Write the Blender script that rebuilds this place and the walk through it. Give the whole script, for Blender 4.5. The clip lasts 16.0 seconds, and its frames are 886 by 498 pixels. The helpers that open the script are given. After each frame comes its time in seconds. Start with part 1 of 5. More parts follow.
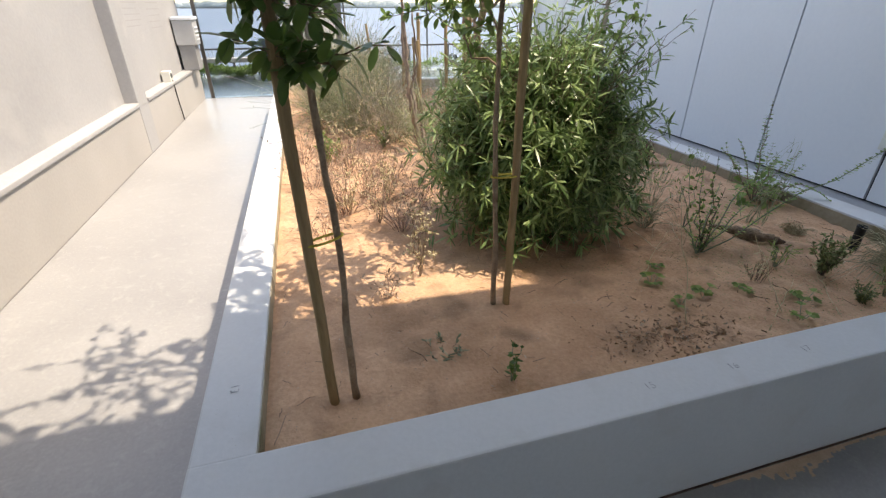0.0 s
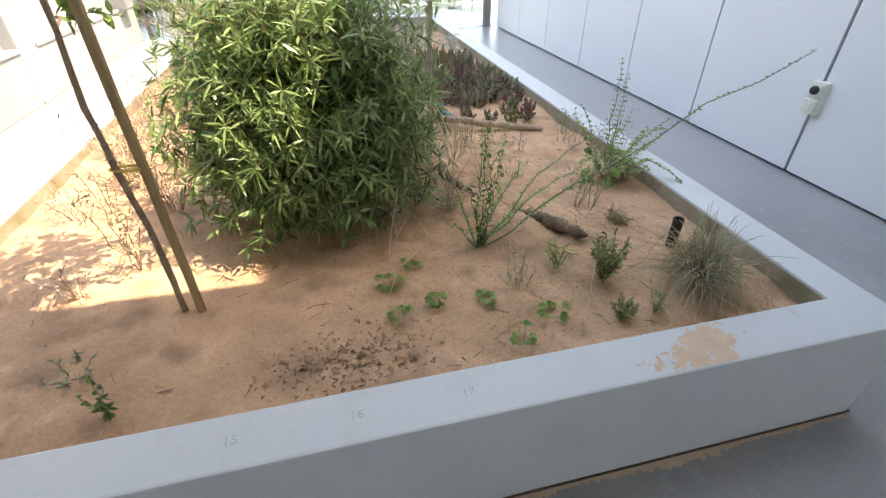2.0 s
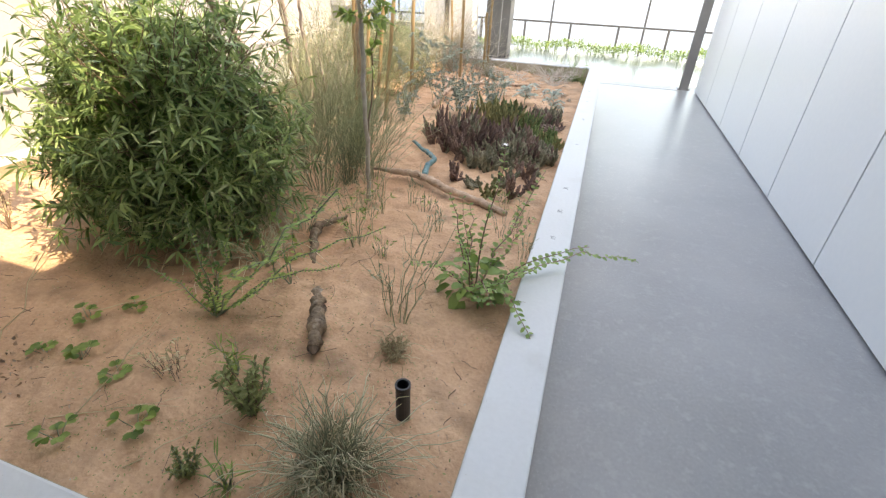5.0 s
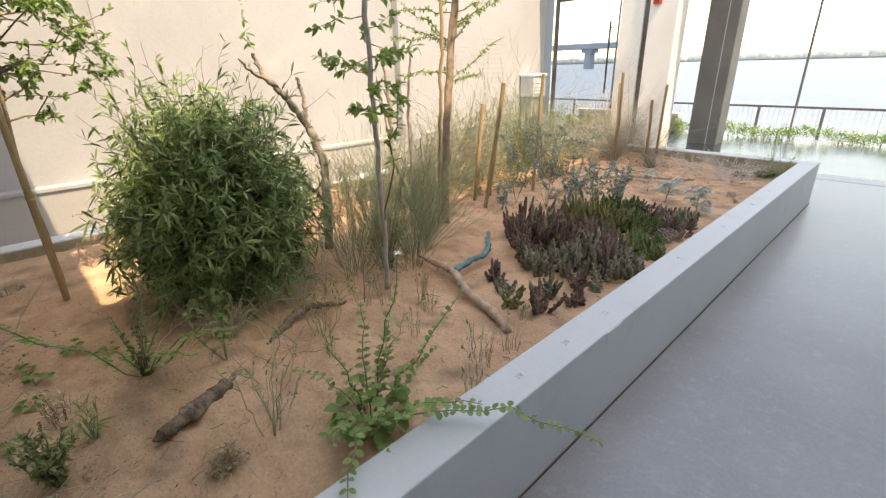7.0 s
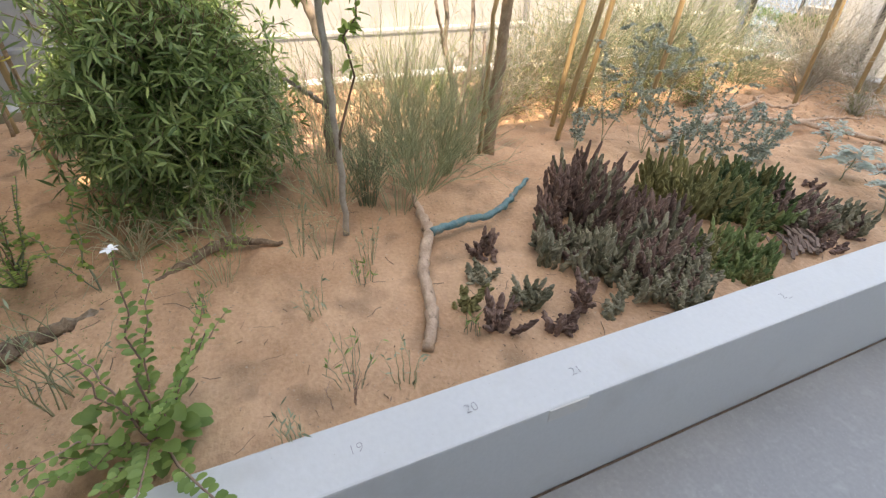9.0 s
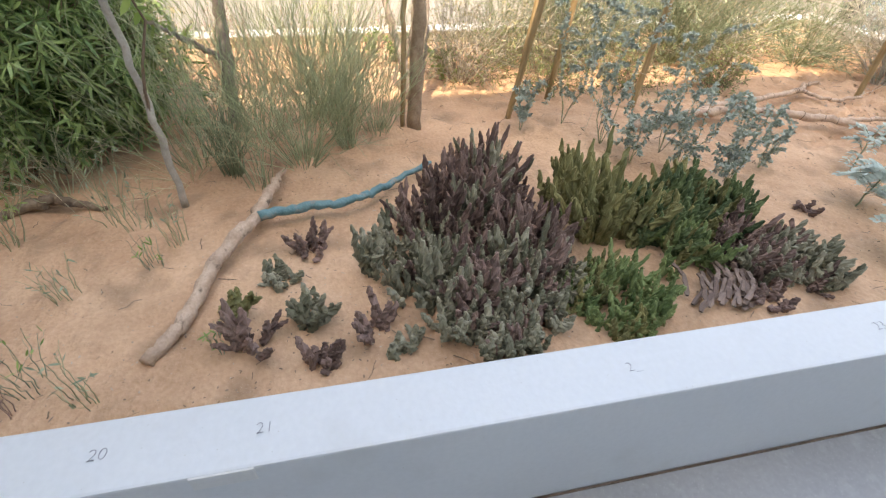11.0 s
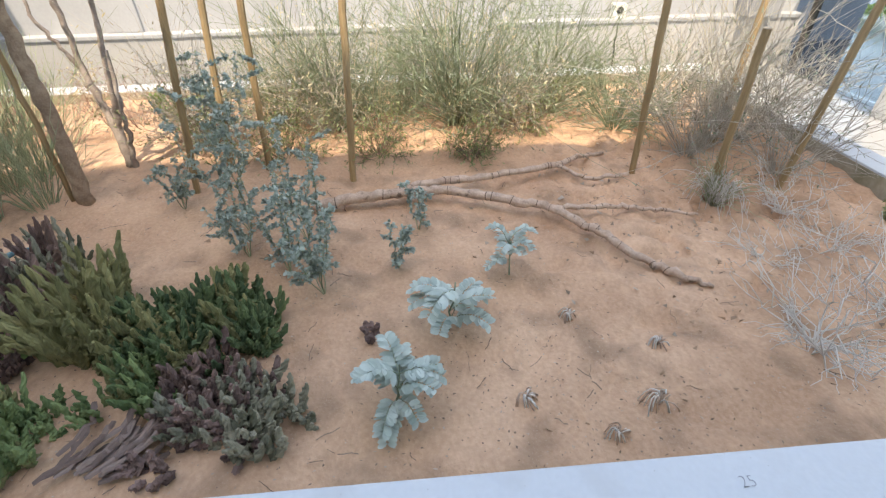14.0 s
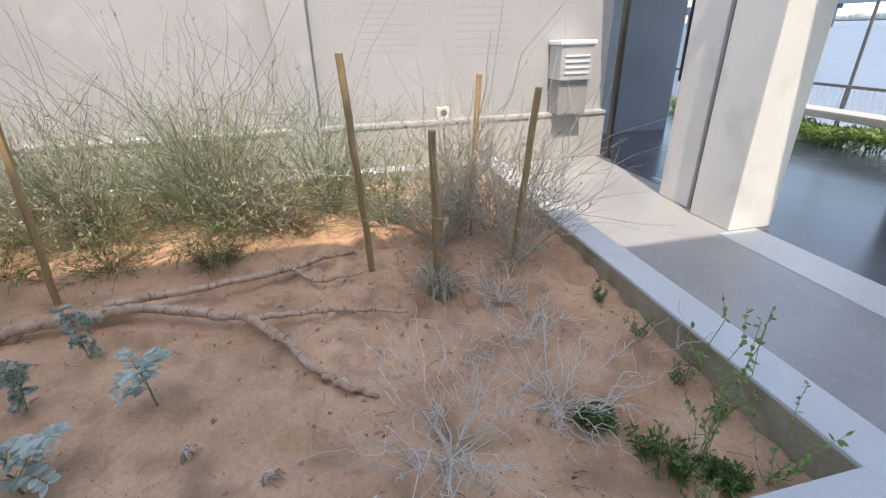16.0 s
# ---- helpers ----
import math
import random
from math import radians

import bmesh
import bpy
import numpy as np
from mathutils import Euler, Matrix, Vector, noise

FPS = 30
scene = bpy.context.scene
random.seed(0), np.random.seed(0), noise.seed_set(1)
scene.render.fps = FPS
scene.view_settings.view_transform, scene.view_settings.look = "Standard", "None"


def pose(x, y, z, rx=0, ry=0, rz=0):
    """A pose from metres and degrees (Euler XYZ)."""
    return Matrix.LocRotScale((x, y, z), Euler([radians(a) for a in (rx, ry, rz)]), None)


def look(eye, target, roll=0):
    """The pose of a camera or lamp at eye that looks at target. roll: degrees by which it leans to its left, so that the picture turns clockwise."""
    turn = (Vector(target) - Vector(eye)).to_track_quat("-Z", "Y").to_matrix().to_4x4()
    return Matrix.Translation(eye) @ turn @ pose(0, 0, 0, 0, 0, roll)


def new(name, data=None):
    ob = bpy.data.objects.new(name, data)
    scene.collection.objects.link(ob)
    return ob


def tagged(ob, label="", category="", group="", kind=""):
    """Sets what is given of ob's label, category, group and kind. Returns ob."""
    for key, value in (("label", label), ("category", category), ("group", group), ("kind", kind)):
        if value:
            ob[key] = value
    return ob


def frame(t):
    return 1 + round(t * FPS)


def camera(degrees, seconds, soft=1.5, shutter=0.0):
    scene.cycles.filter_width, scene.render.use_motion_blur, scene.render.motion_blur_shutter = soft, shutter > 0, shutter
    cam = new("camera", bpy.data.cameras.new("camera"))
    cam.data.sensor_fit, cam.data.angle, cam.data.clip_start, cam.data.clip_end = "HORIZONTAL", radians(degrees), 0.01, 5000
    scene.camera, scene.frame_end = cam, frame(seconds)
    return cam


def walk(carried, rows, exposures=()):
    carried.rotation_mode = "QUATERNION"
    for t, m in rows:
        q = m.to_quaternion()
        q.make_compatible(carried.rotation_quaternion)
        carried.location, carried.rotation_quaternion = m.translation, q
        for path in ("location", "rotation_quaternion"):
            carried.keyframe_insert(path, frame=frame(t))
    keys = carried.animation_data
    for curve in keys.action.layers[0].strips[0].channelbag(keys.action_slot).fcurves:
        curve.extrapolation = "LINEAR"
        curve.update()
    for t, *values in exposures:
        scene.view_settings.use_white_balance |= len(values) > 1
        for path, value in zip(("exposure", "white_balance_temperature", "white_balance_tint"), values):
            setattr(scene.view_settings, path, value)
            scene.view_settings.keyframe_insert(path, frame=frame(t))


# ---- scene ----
EXPO = [(0.0, 2.04, 8600, 13), (1.0, 2.5, 8950, 14), (1.5, 2.76, 9100, 13), (3.5, 2.93, 9700, 12), (6.0, 2.68, 10400, 14), (7.0, 2.34, 10350, 14), (8.0, 2.44, 10350, 14), (10.5, 2.75, 9800, 13), (12.5, 2.6, 8800, 11), (14.0, 2.27, 8200, 10), (15.0, 2.04, 8100, 12), (16.0, 1.76, 7800, 13)]
cam = camera(88.0, 16.0, soft=1.3)
# seconds, x, y, z, tilt, lean, heading
PATH = [
    (0, -2.963, -0.842, 1.510, 62.14, -0.05, -16.05),
    (0.5, -2.642, -0.825, 1.507, 60.72, -0.18, -14.45),
    (1, -2.295, -0.776, 1.530, 56.79, -0.61, -13.72),
    (1.5, -1.959, -0.780, 1.527, 54.59, -0.57, -13.56),
    (2, -1.675, -0.793, 1.531, 55.32, -0.51, -13.21),
    (2.5, -1.333, -0.722, 1.542, 55.10, -0.95, -12.13),
    (3, -1.005, -0.672, 1.573, 55.32, -1.18, -11.75),
    (3.5, -0.703, -0.681, 1.600, 57.82, -1.34, -8.91),
    (3.7, -0.610, -0.666, 1.607, 58.44, -0.96, -5.73),
    (5.8, 0.515, 0.069, 1.501, 60.24, -0.05, 28.39),
    (6, 0.624, 0.144, 1.498, 61.00, -1.44, 30.48),
    (6.5, 0.769, 0.395, 1.540, 62.37, -1.79, 35.70),
    (7, 0.823, 0.591, 1.536, 68.29, -1.41, 46.37),
    (7.5, 0.781, 0.851, 1.504, 67.88, 0.80, 54.31),
    (8, 0.789, 1.127, 1.488, 64.07, 0.93, 58.30),
    (8.2, 0.769, 1.252, 1.517, 61.44, 1.44, 59.11),
    (10.3, 0.572, 2.305, 1.432, 51.59, 1.22, 74.56),
    (10.5, 0.590, 2.415, 1.421, 51.68, 1.18, 75.15),
    (11, 0.595, 2.657, 1.421, 50.63, 1.51, 77.76),
    (11.5, 0.552, 2.937, 1.471, 49.40, 1.51, 80.57),
    (12, 0.514, 3.235, 1.507, 48.74, 0.99, 83.73),
    (12.5, 0.592, 3.599, 1.532, 48.70, -0.03, 85.71),
    (13, 0.619, 3.970, 1.508, 49.80, -0.54, 87.09),
    (13.5, 0.534, 4.319, 1.509, 51.58, -1.29, 87.71),
    (14, 0.461, 4.589, 1.528, 53.54, -1.07, 86.07),
    (14.5, 0.509, 4.883, 1.534, 57.60, -0.80, 84.52),
    (15, 0.478, 5.152, 1.493, 61.69, -0.17, 80.69),
    (15.5, 0.440, 5.446, 1.503, 63.68, -0.74, 78.01),
    (16, 0.474, 5.633, 1.509, 64.41, -1.39, 77.16),
]
walk(cam, [(t, pose(x, y, z, tilt, 0, heading) @ pose(0, 0, 0, 0, 0, lean)) for t, x, y, z, tilt, lean, heading in PATH],
     exposures=EXPO)

# ---- world, sun and sky ----
SUN_DIR = Vector((0.5, -0.1, 1.0)).normalized()
world = bpy.data.worlds.new("world")
world.use_nodes = True
scene.world = world
wn = world.node_tree
sky = wn.nodes.new("ShaderNodeTexSky")
sky.sky_type = "NISHITA"
sky.sun_disc = False
sky.sun_elevation = math.asin(SUN_DIR.z)
sky.sun_rotation = math.atan2(SUN_DIR.x, SUN_DIR.y)
sky.dust_density = 1.0
wn.links.new(sky.outputs[0], wn.nodes["Background"].inputs[0])
wn.nodes["Background"].inputs[1].default_value = 0.15
sun_data = bpy.data.lights.new("sun", "SUN")
sun_data.energy, sun_data.angle, sun_data.color = 1.5, radians(0.53), (1.0, 0.978, 0.945)
sun = new("sun", sun_data)
sun.matrix_basis = look(SUN_DIR * 30, (0, 0, 0))

# ---- materials ----


def material(name, low, high, rough=0.6, scale=8.0, fine=90.0, bump=0.2, metal=0.0, island=False, leafy=0.0, stain=None, speck=None,
             stretch=(1, 1, 1), spread=0.25, coat=0.0):
    """A surface whose colour runs from low to high by two scales of noise, with relief; stain and speck add blots and grains."""
    m = bpy.data.materials.new(name)
    m.use_nodes = True
    t, nodes = m.node_tree, m.node_tree.nodes
    link, bsdf = t.links.new, m.node_tree.nodes["Principled BSDF"]
    where = nodes.new("ShaderNodeNewGeometry")
    mapped = nodes.new("ShaderNodeMapping")
    mapped.inputs["Scale"].default_value = stretch
    link(where.outputs["Position"], mapped.inputs["Vector"])

    def cloud(size, detail=4.0):
        n = nodes.new("ShaderNodeTexNoise")
        n.inputs["Scale"].default_value, n.inputs["Detail"].default_value = size, detail
        link(mapped.outputs[0], n.inputs["Vector"])
        return n

    def blend(factor, a, b):
        x = nodes.new("ShaderNodeMix")
        x.data_type = "RGBA"
        link(factor, x.inputs[0])
        for socket, value in ((x.inputs[6], a), (x.inputs[7], b)):
            if isinstance(value, tuple):
                socket.default_value = (*value, 1)
            else:
                link(value, socket)
        return x.outputs[2]

    def ramp(value, a, b):
        r = nodes.new("ShaderNodeMapRange")
        r.inputs["From Min"].default_value, r.inputs["From Max"].default_value = a, b
        link(value, r.inputs["Value"])
        return r.outputs[0]

    large, small = cloud(scale), cloud(fine, 3.0)
    add = nodes.new("ShaderNodeMath")
    add.operation = "MULTIPLY_ADD"
    link(small.outputs["Fac"], add.inputs[0])
    add.inputs[1].default_value = 0.5
    link(large.outputs["Fac"], add.inputs[2])
    factor = ramp(add.outputs[0], 0.75 - spread, 0.75 + spread)
    if island:
        pick = nodes.new("ShaderNodeObjectInfo") if island == "object" else where
        mix = nodes.new("ShaderNodeMath")
        mix.operation = "MULTIPLY_ADD"
        link(pick.outputs["Random" if island == "object" else "Random Per Island"], mix.inputs[0])
        mix.inputs[1].default_value = 0.75
        half = nodes.new("ShaderNodeMath")
        half.operation = "MULTIPLY"
        link(factor, half.inputs[0])
        half.inputs[1].default_value = 0.25
        link(half.outputs[0], mix.inputs[2])
        factor = mix.outputs[0]
    colour = blend(factor, low, high)
    if stain:
        tint, size, a, b = stain
        blot = cloud(size, 6.0)
        colour = blend(ramp(blot.outputs["Fac"], a, b), colour, tint)
    if speck:
        tint, size, a = speck
        grain = nodes.new("ShaderNodeTexVoronoi")
        grain.inputs["Scale"].default_value = size
        link(mapped.outputs[0], grain.inputs["Vector"])
        colour = blend(ramp(grain.outputs["Distance"], a, a * 0.6), colour, tint)
    link(colour, bsdf.inputs["Base Color"])
    uneven = nodes.new("ShaderNodeMapRange")
    uneven.inputs["To Min"].default_value, uneven.inputs["To Max"].default_value = max(rough - 0.1, 0.02), min(rough + 0.12, 1)
    link(large.outputs["Fac"], uneven.inputs["Value"])
    link(uneven.outputs[0], bsdf.inputs["Roughness"])
    bsdf.inputs["Metallic"].default_value = metal
    bsdf.inputs["Coat Weight"].default_value = coat
    if bump:
        relief = nodes.new("ShaderNodeBump")
        relief.inputs["Strength"].default_value, relief.inputs["Distance"].default_value = bump, 0.01
        link(add.outputs[0], relief.inputs["Height"])
        link(relief.outputs[0], bsdf.inputs["Normal"])
    if leafy:
        thin = nodes.new("ShaderNodeBsdfTranslucent")
        link(colour, thin.inputs["Color"])
        both = nodes.new("ShaderNodeMixShader")
        both.inputs[0].default_value = leafy
        link(bsdf.outputs[0], both.inputs[1])
        link(thin.outputs[0], both.inputs[2])
        link(both.outputs[0], nodes["Material Output"].inputs["Surface"])
    return m


def glass_material(name, tint, rough=0.02):
    m = bpy.data.materials.new(name)
    m.use_nodes = True
    b = m.node_tree.nodes["Principled BSDF"]
    b.inputs["Base Color"].default_value = (*tint, 1)
    b.inputs["Transmission Weight"].default_value, b.inputs["Roughness"].default_value, b.inputs["IOR"].default_value = 1, rough, 1.1
    return m


M_SAND = material("sand", (0.412, 0.238, 0.139), (0.653, 0.417, 0.268), 0.95, 2.6, 70, 1.0, stain=((0.25, 0.155, 0.095), 5.0, 0.52, 0.76), speck=((0.64, 0.48, 0.37), 260, 0.14))
M_CURB = material("grey_painted_concrete", (0.52, 0.54, 0.55), (0.59, 0.61, 0.62), 0.5, 1.1, 60, 0.12, stain=((0.49, 0.495, 0.49), 5.0, 0.58, 0.85), speck=((0.43, 0.42, 0.40), 30, 0.05))
M_FLOOR = material("polished_concrete", (0.26, 0.26, 0.262), (0.35, 0.348, 0.345), 0.32, 1.3, 60, 0.04, stain=((0.39, 0.387, 0.383), 15.0, 0.55, 0.9), speck=((0.60, 0.59, 0.57), 150, 0.13))
M_FLOORDARK = material("dark_polished_floor", (0.085, 0.09, 0.10), (0.135, 0.14, 0.15), 0.2, 1.1, 50, 0.03, speck=((0.3, 0.3, 0.3), 160, 0.11))
M_STRIP = material("pale_mottled_grey", (0.52, 0.52, 0.51), (0.62, 0.615, 0.60), 0.5, 2.2, 70, 0.06)
M_WALL = material("pale_plaster", (0.34, 0.338, 0.34), (0.405, 0.402, 0.403), 0.85, 0.9, 40, 0.12, stain=((0.46, 0.45, 0.438), 2.2, 0.58, 0.85))
M_PLINTH = material("plinth_plaster", (0.36, 0.345, 0.325), (0.43, 0.41, 0.39), 0.85, 1.2, 50, 0.15)
M_PANEL = material("white_panel_paint", (0.688, 0.716, 0.744), (0.744, 0.763, 0.781), 0.3, 0.5, 25, 0.01)
M_BLACK = material("black_gap", (0.012, 0.012, 0.013), (0.025, 0.025, 0.027), 0.6, 6, 60, 0.05)
M_BRONZE = material("bronze_metal", (0.09, 0.08, 0.07), (0.15, 0.135, 0.12), 0.45, 4, 60, 0.05, metal=0.6)
M_PIER = material("pier_concrete", (0.62, 0.59, 0.54), (0.73, 0.70, 0.65), 0.8, 1.3, 40, 0.15, stain=((0.52, 0.49, 0.45), 2.5, 0.58, 0.8))
M_DARKPIER = material("brown_render", (0.20, 0.18, 0.165), (0.28, 0.255, 0.235), 0.75, 2, 50, 0.12)
M_CEIL = material("ceiling_paint", (0.62, 0.62, 0.61), (0.72, 0.72, 0.71), 0.85, 1, 40, 0.05)
M_NAVY = material("slate_cladding", (0.17, 0.20, 0.25), (0.24, 0.275, 0.33), 0.5, 1.5, 40, 0.05)
M_RAIL = material("dark_rail_metal", (0.06, 0.062, 0.066), (0.10, 0.103, 0.108), 0.5, 5, 80, 0.03, metal=0.3)
M_WATER = material("sea_water", (0.12, 0.155, 0.20), (0.185, 0.225, 0.28), 0.5, 0.05, 0.9, 0.6)
M_WATER.node_tree.nodes["Principled BSDF"].inputs["Specular IOR Level"].default_value = 0.12
M_FAR = material("hazy_concrete", (0.17, 0.22, 0.28), (0.24, 0.29, 0.35), 0.9, 0.05, 0.5, 0)
M_SHORE = material("hazy_shore", (0.20, 0.24, 0.25), (0.30, 0.34, 0.34), 0.95, 0.02, 0.2, 0)
M_PLASTIC = material("cream_plastic", (0.66, 0.65, 0.58), (0.74, 0.73, 0.66), 0.4, 5, 80, 0.02)
M_BLACKPLASTIC = material("black_plastic", (0.012, 0.012, 0.012), (0.03, 0.03, 0.03), 0.4, 9, 90, 0.05)
M_STEEL = material("brushed_steel", (0.42, 0.43, 0.44), (0.56, 0.57, 0.58), 0.4, 8, 120, 0.05, metal=0.15)
M_INK = material("pencil_ink", (0.18, 0.18, 0.20), (0.34, 0.34, 0.37), 0.8, 40, 300, 0)
M_PRINT = material("grey_print", (0.325, 0.32, 0.315), (0.355, 0.35, 0.345), 0.8, 20, 200, 0)
M_RENDERGREY = material("dull_grey_stand", (0.25, 0.245, 0.24), (0.32, 0.315, 0.305), 0.7, 4, 60, 0.05)
M_BOXGREY = material("grey_box_paint", (0.40, 0.40, 0.395), (0.47, 0.47, 0.46), 0.5, 5, 80, 0.03)
M_RED = material("red_enamel", (0.35, 0.03, 0.025), (0.5, 0.05, 0.04), 0.35, 9, 80, 0)
M_STAKE = material("pine_stake", (0.23, 0.15, 0.07), (0.42, 0.29, 0.15), 0.75, 14, 120, 0.4, stretch=(1, 1, 0.12))
M_EARTH = material("dark_earth", (0.25, 0.155, 0.095), (0.42, 0.27, 0.172), 0.95, 30, 120, 0.4, island=True)
M_DIRTYSHADE = material("stained_shaded_concrete", (0.30, 0.255, 0.18), (0.45, 0.405, 0.315), 0.85, 3.0, 50, 0.3, stain=((0.22, 0.205, 0.115), 5.0, 0.5, 0.7))
M_BARK = material("brown_bark", (0.225, 0.15, 0.098), (0.40, 0.295, 0.205), 0.9, 25, 140, 0.9)
M_GREYBARK = material("grey_bark", (0.32, 0.29, 0.245), (0.48, 0.44, 0.385), 0.9, 25, 140, 0.6)
M_REDBARK = material("reddish_bark", (0.21, 0.16, 0.132), (0.38, 0.31, 0.26), 0.9, 22, 140, 0.7)
M_DRY = material("dry_branch_bark", (0.35, 0.235, 0.165), (0.60, 0.44, 0.335), 0.9, 18, 120, 0.8, stain=((0.15, 0.10, 0.07), 28, 0.6, 0.72))
M_LOG = material("old_log_bark", (0.10, 0.066, 0.045), (0.31, 0.225, 0.155), 0.95, 24, 120, 1.0, stain=((0.40, 0.33, 0.26), 16, 0.58, 0.72))
M_RING = material("dark_bark_ring", (0.08, 0.05, 0.033), (0.18, 0.12, 0.085), 0.95, 20, 120, 0.6)
M_FROND = material("silver_blue_frond", (0.29, 0.36, 0.31), (0.58, 0.65, 0.59), 0.55, 9, 70, 0.05, island=True, leafy=0.2)
M_CUT = material("cut_wood", (0.42, 0.32, 0.22), (0.58, 0.46, 0.33), 0.85, 30, 160, 0.3)
M_TEAL = material("teal_paint", (0.055, 0.155, 0.17), (0.14, 0.265, 0.28), 0.65, 20, 120, 0.6, stain=((0.27, 0.25, 0.22), 22, 0.58, 0.7))
M_TIE = material("yellow_tie", (0.42, 0.36, 0.05), (0.55, 0.46, 0.09), 0.7, 40, 200, 0.2)
M_LEAF = material("green_leaf", (0.09, 0.185, 0.035), (0.40, 0.52, 0.16), 0.42, 9, 70, 0.05, island=True, leafy=0.48)
M_BUSHLEAF = material("willow_leaf", (0.045, 0.115, 0.03), (0.38, 0.50, 0.20), 0.34, 9, 70, 0.05, island=True, leafy=0.32)
M_GREYTWIG = material("grey_twig", (0.27, 0.236, 0.189), (0.621, 0.567, 0.472), 0.85, 9, 70, 0.1, island=True)
M_REDTWIG = material("reddish_twig", (0.22, 0.13, 0.10), (0.46, 0.32, 0.26), 0.85, 9, 70, 0.1, island=True)
M_PETAL = material("white_petal", (0.75, 0.75, 0.72), (0.82, 0.82, 0.8), 0.6, 20, 90, 0, island=True)
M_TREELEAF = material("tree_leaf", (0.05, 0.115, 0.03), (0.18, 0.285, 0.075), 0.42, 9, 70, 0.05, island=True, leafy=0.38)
M_LIGHTLEAF = material("fresh_leaf", (0.115, 0.215, 0.05), (0.30, 0.415, 0.13), 0.5, 9, 70, 0.05, island=True, leafy=0.35)
M_BLUELEAF = material("blue_grey_leaf", (0.225, 0.279, 0.225), (0.486, 0.54, 0.468), 0.6, 9, 70, 0.05, island=True, leafy=0.25)
M_SAGE = material("sage_leaf", (0.14, 0.18, 0.11), (0.36, 0.415, 0.285), 0.7, 9, 70, 0.05, island=True, leafy=0.25)
M_OLIVE = material("olive_leaf", (0.13, 0.165, 0.06), (0.32, 0.36, 0.15), 0.6, 9, 70, 0.05, island=True, leafy=0.25)
M_BROOM = material("broom_stem", (0.12, 0.15, 0.08), (0.31, 0.345, 0.21), 0.7, 9, 70, 0.05, island=True)
M_BROOMLIGHT = material("pale_broom_stem", (0.201, 0.236, 0.124), (0.507, 0.543, 0.33), 0.7, 9, 70, 0.05, island=True)
M_STRAW = material("straw", (0.42, 0.34, 0.18), (0.68, 0.58, 0.39), 0.8, 9, 70, 0.05, island=True, leafy=0.15)
M_GRASS = material("grey_green_grass", (0.20, 0.235, 0.11), (0.50, 0.50, 0.33), 0.7, 9, 70, 0.05, island=True, leafy=0.2)
M_TUFT = material("pale_tuft_grass", (0.30, 0.325, 0.19), (0.62, 0.61, 0.43), 0.75, 9, 70, 0.05, island=True, leafy=0.3)
M_PALE = material("pale_straw", (0.55, 0.48, 0.31), (0.80, 0.72, 0.54), 0.8, 9, 70, 0.05, island=True, leafy=0.25)
M_DEAD = material("bleached_twig", (0.50, 0.455, 0.40), (0.77, 0.72, 0.65), 0.85, 9, 70, 0.1, island=True)
M_TWIG = material("brown_twig", (0.13, 0.085, 0.055), (0.28, 0.20, 0.14), 0.85, 9, 70, 0.1, island=True)
M_LITTER = material("leaf_litter", (0.15, 0.09, 0.055), (0.55, 0.46, 0.36), 0.9, 9, 70, 0.1, island=True)
M_SUC_PURPLE = material("purple_succulent", (0.085, 0.049, 0.04), (0.287, 0.183, 0.152), 0.85, 30, 160, 0.4, island="object")
M_SUC_GREY = material("grey_green_succulent", (0.079, 0.081, 0.046), (0.354, 0.323, 0.232), 0.85, 30, 160, 0.4, island="object")
M_SUC_GREEN = material("green_succulent", (0.067, 0.116, 0.037), (0.244, 0.305, 0.122), 0.85, 30, 160, 0.4, island="object")
M_SUC_DARK = material("dark_green_succulent", (0.034, 0.061, 0.024), (0.116, 0.159, 0.061), 0.85, 30, 160, 0.4, island="object")
M_SUC_OLIVE = material("olive_succulent", (0.104, 0.104, 0.037), (0.293, 0.262, 0.11), 0.85, 30, 160, 0.4, island="object")
M_SUC_DRY = material("withered_succulent", (0.115, 0.072, 0.056), (0.29, 0.205, 0.165), 0.9, 30, 160, 0.4, island="object")
M_GLASS = glass_material("tinted_glass", (0.66, 0.70, 0.73))
M_SPILL = material("spilled_sand", (0.54, 0.37, 0.25), (0.68, 0.51, 0.38), 0.95, 14, 120, 0.3)
M_DARKGLASS = material("dark_glass", (0.012, 0.02, 0.028), (0.018, 0.028, 0.038), 0.08, 2, 30, 0)

# ---- mesh helpers ----
rng = np.random.default_rng(7)


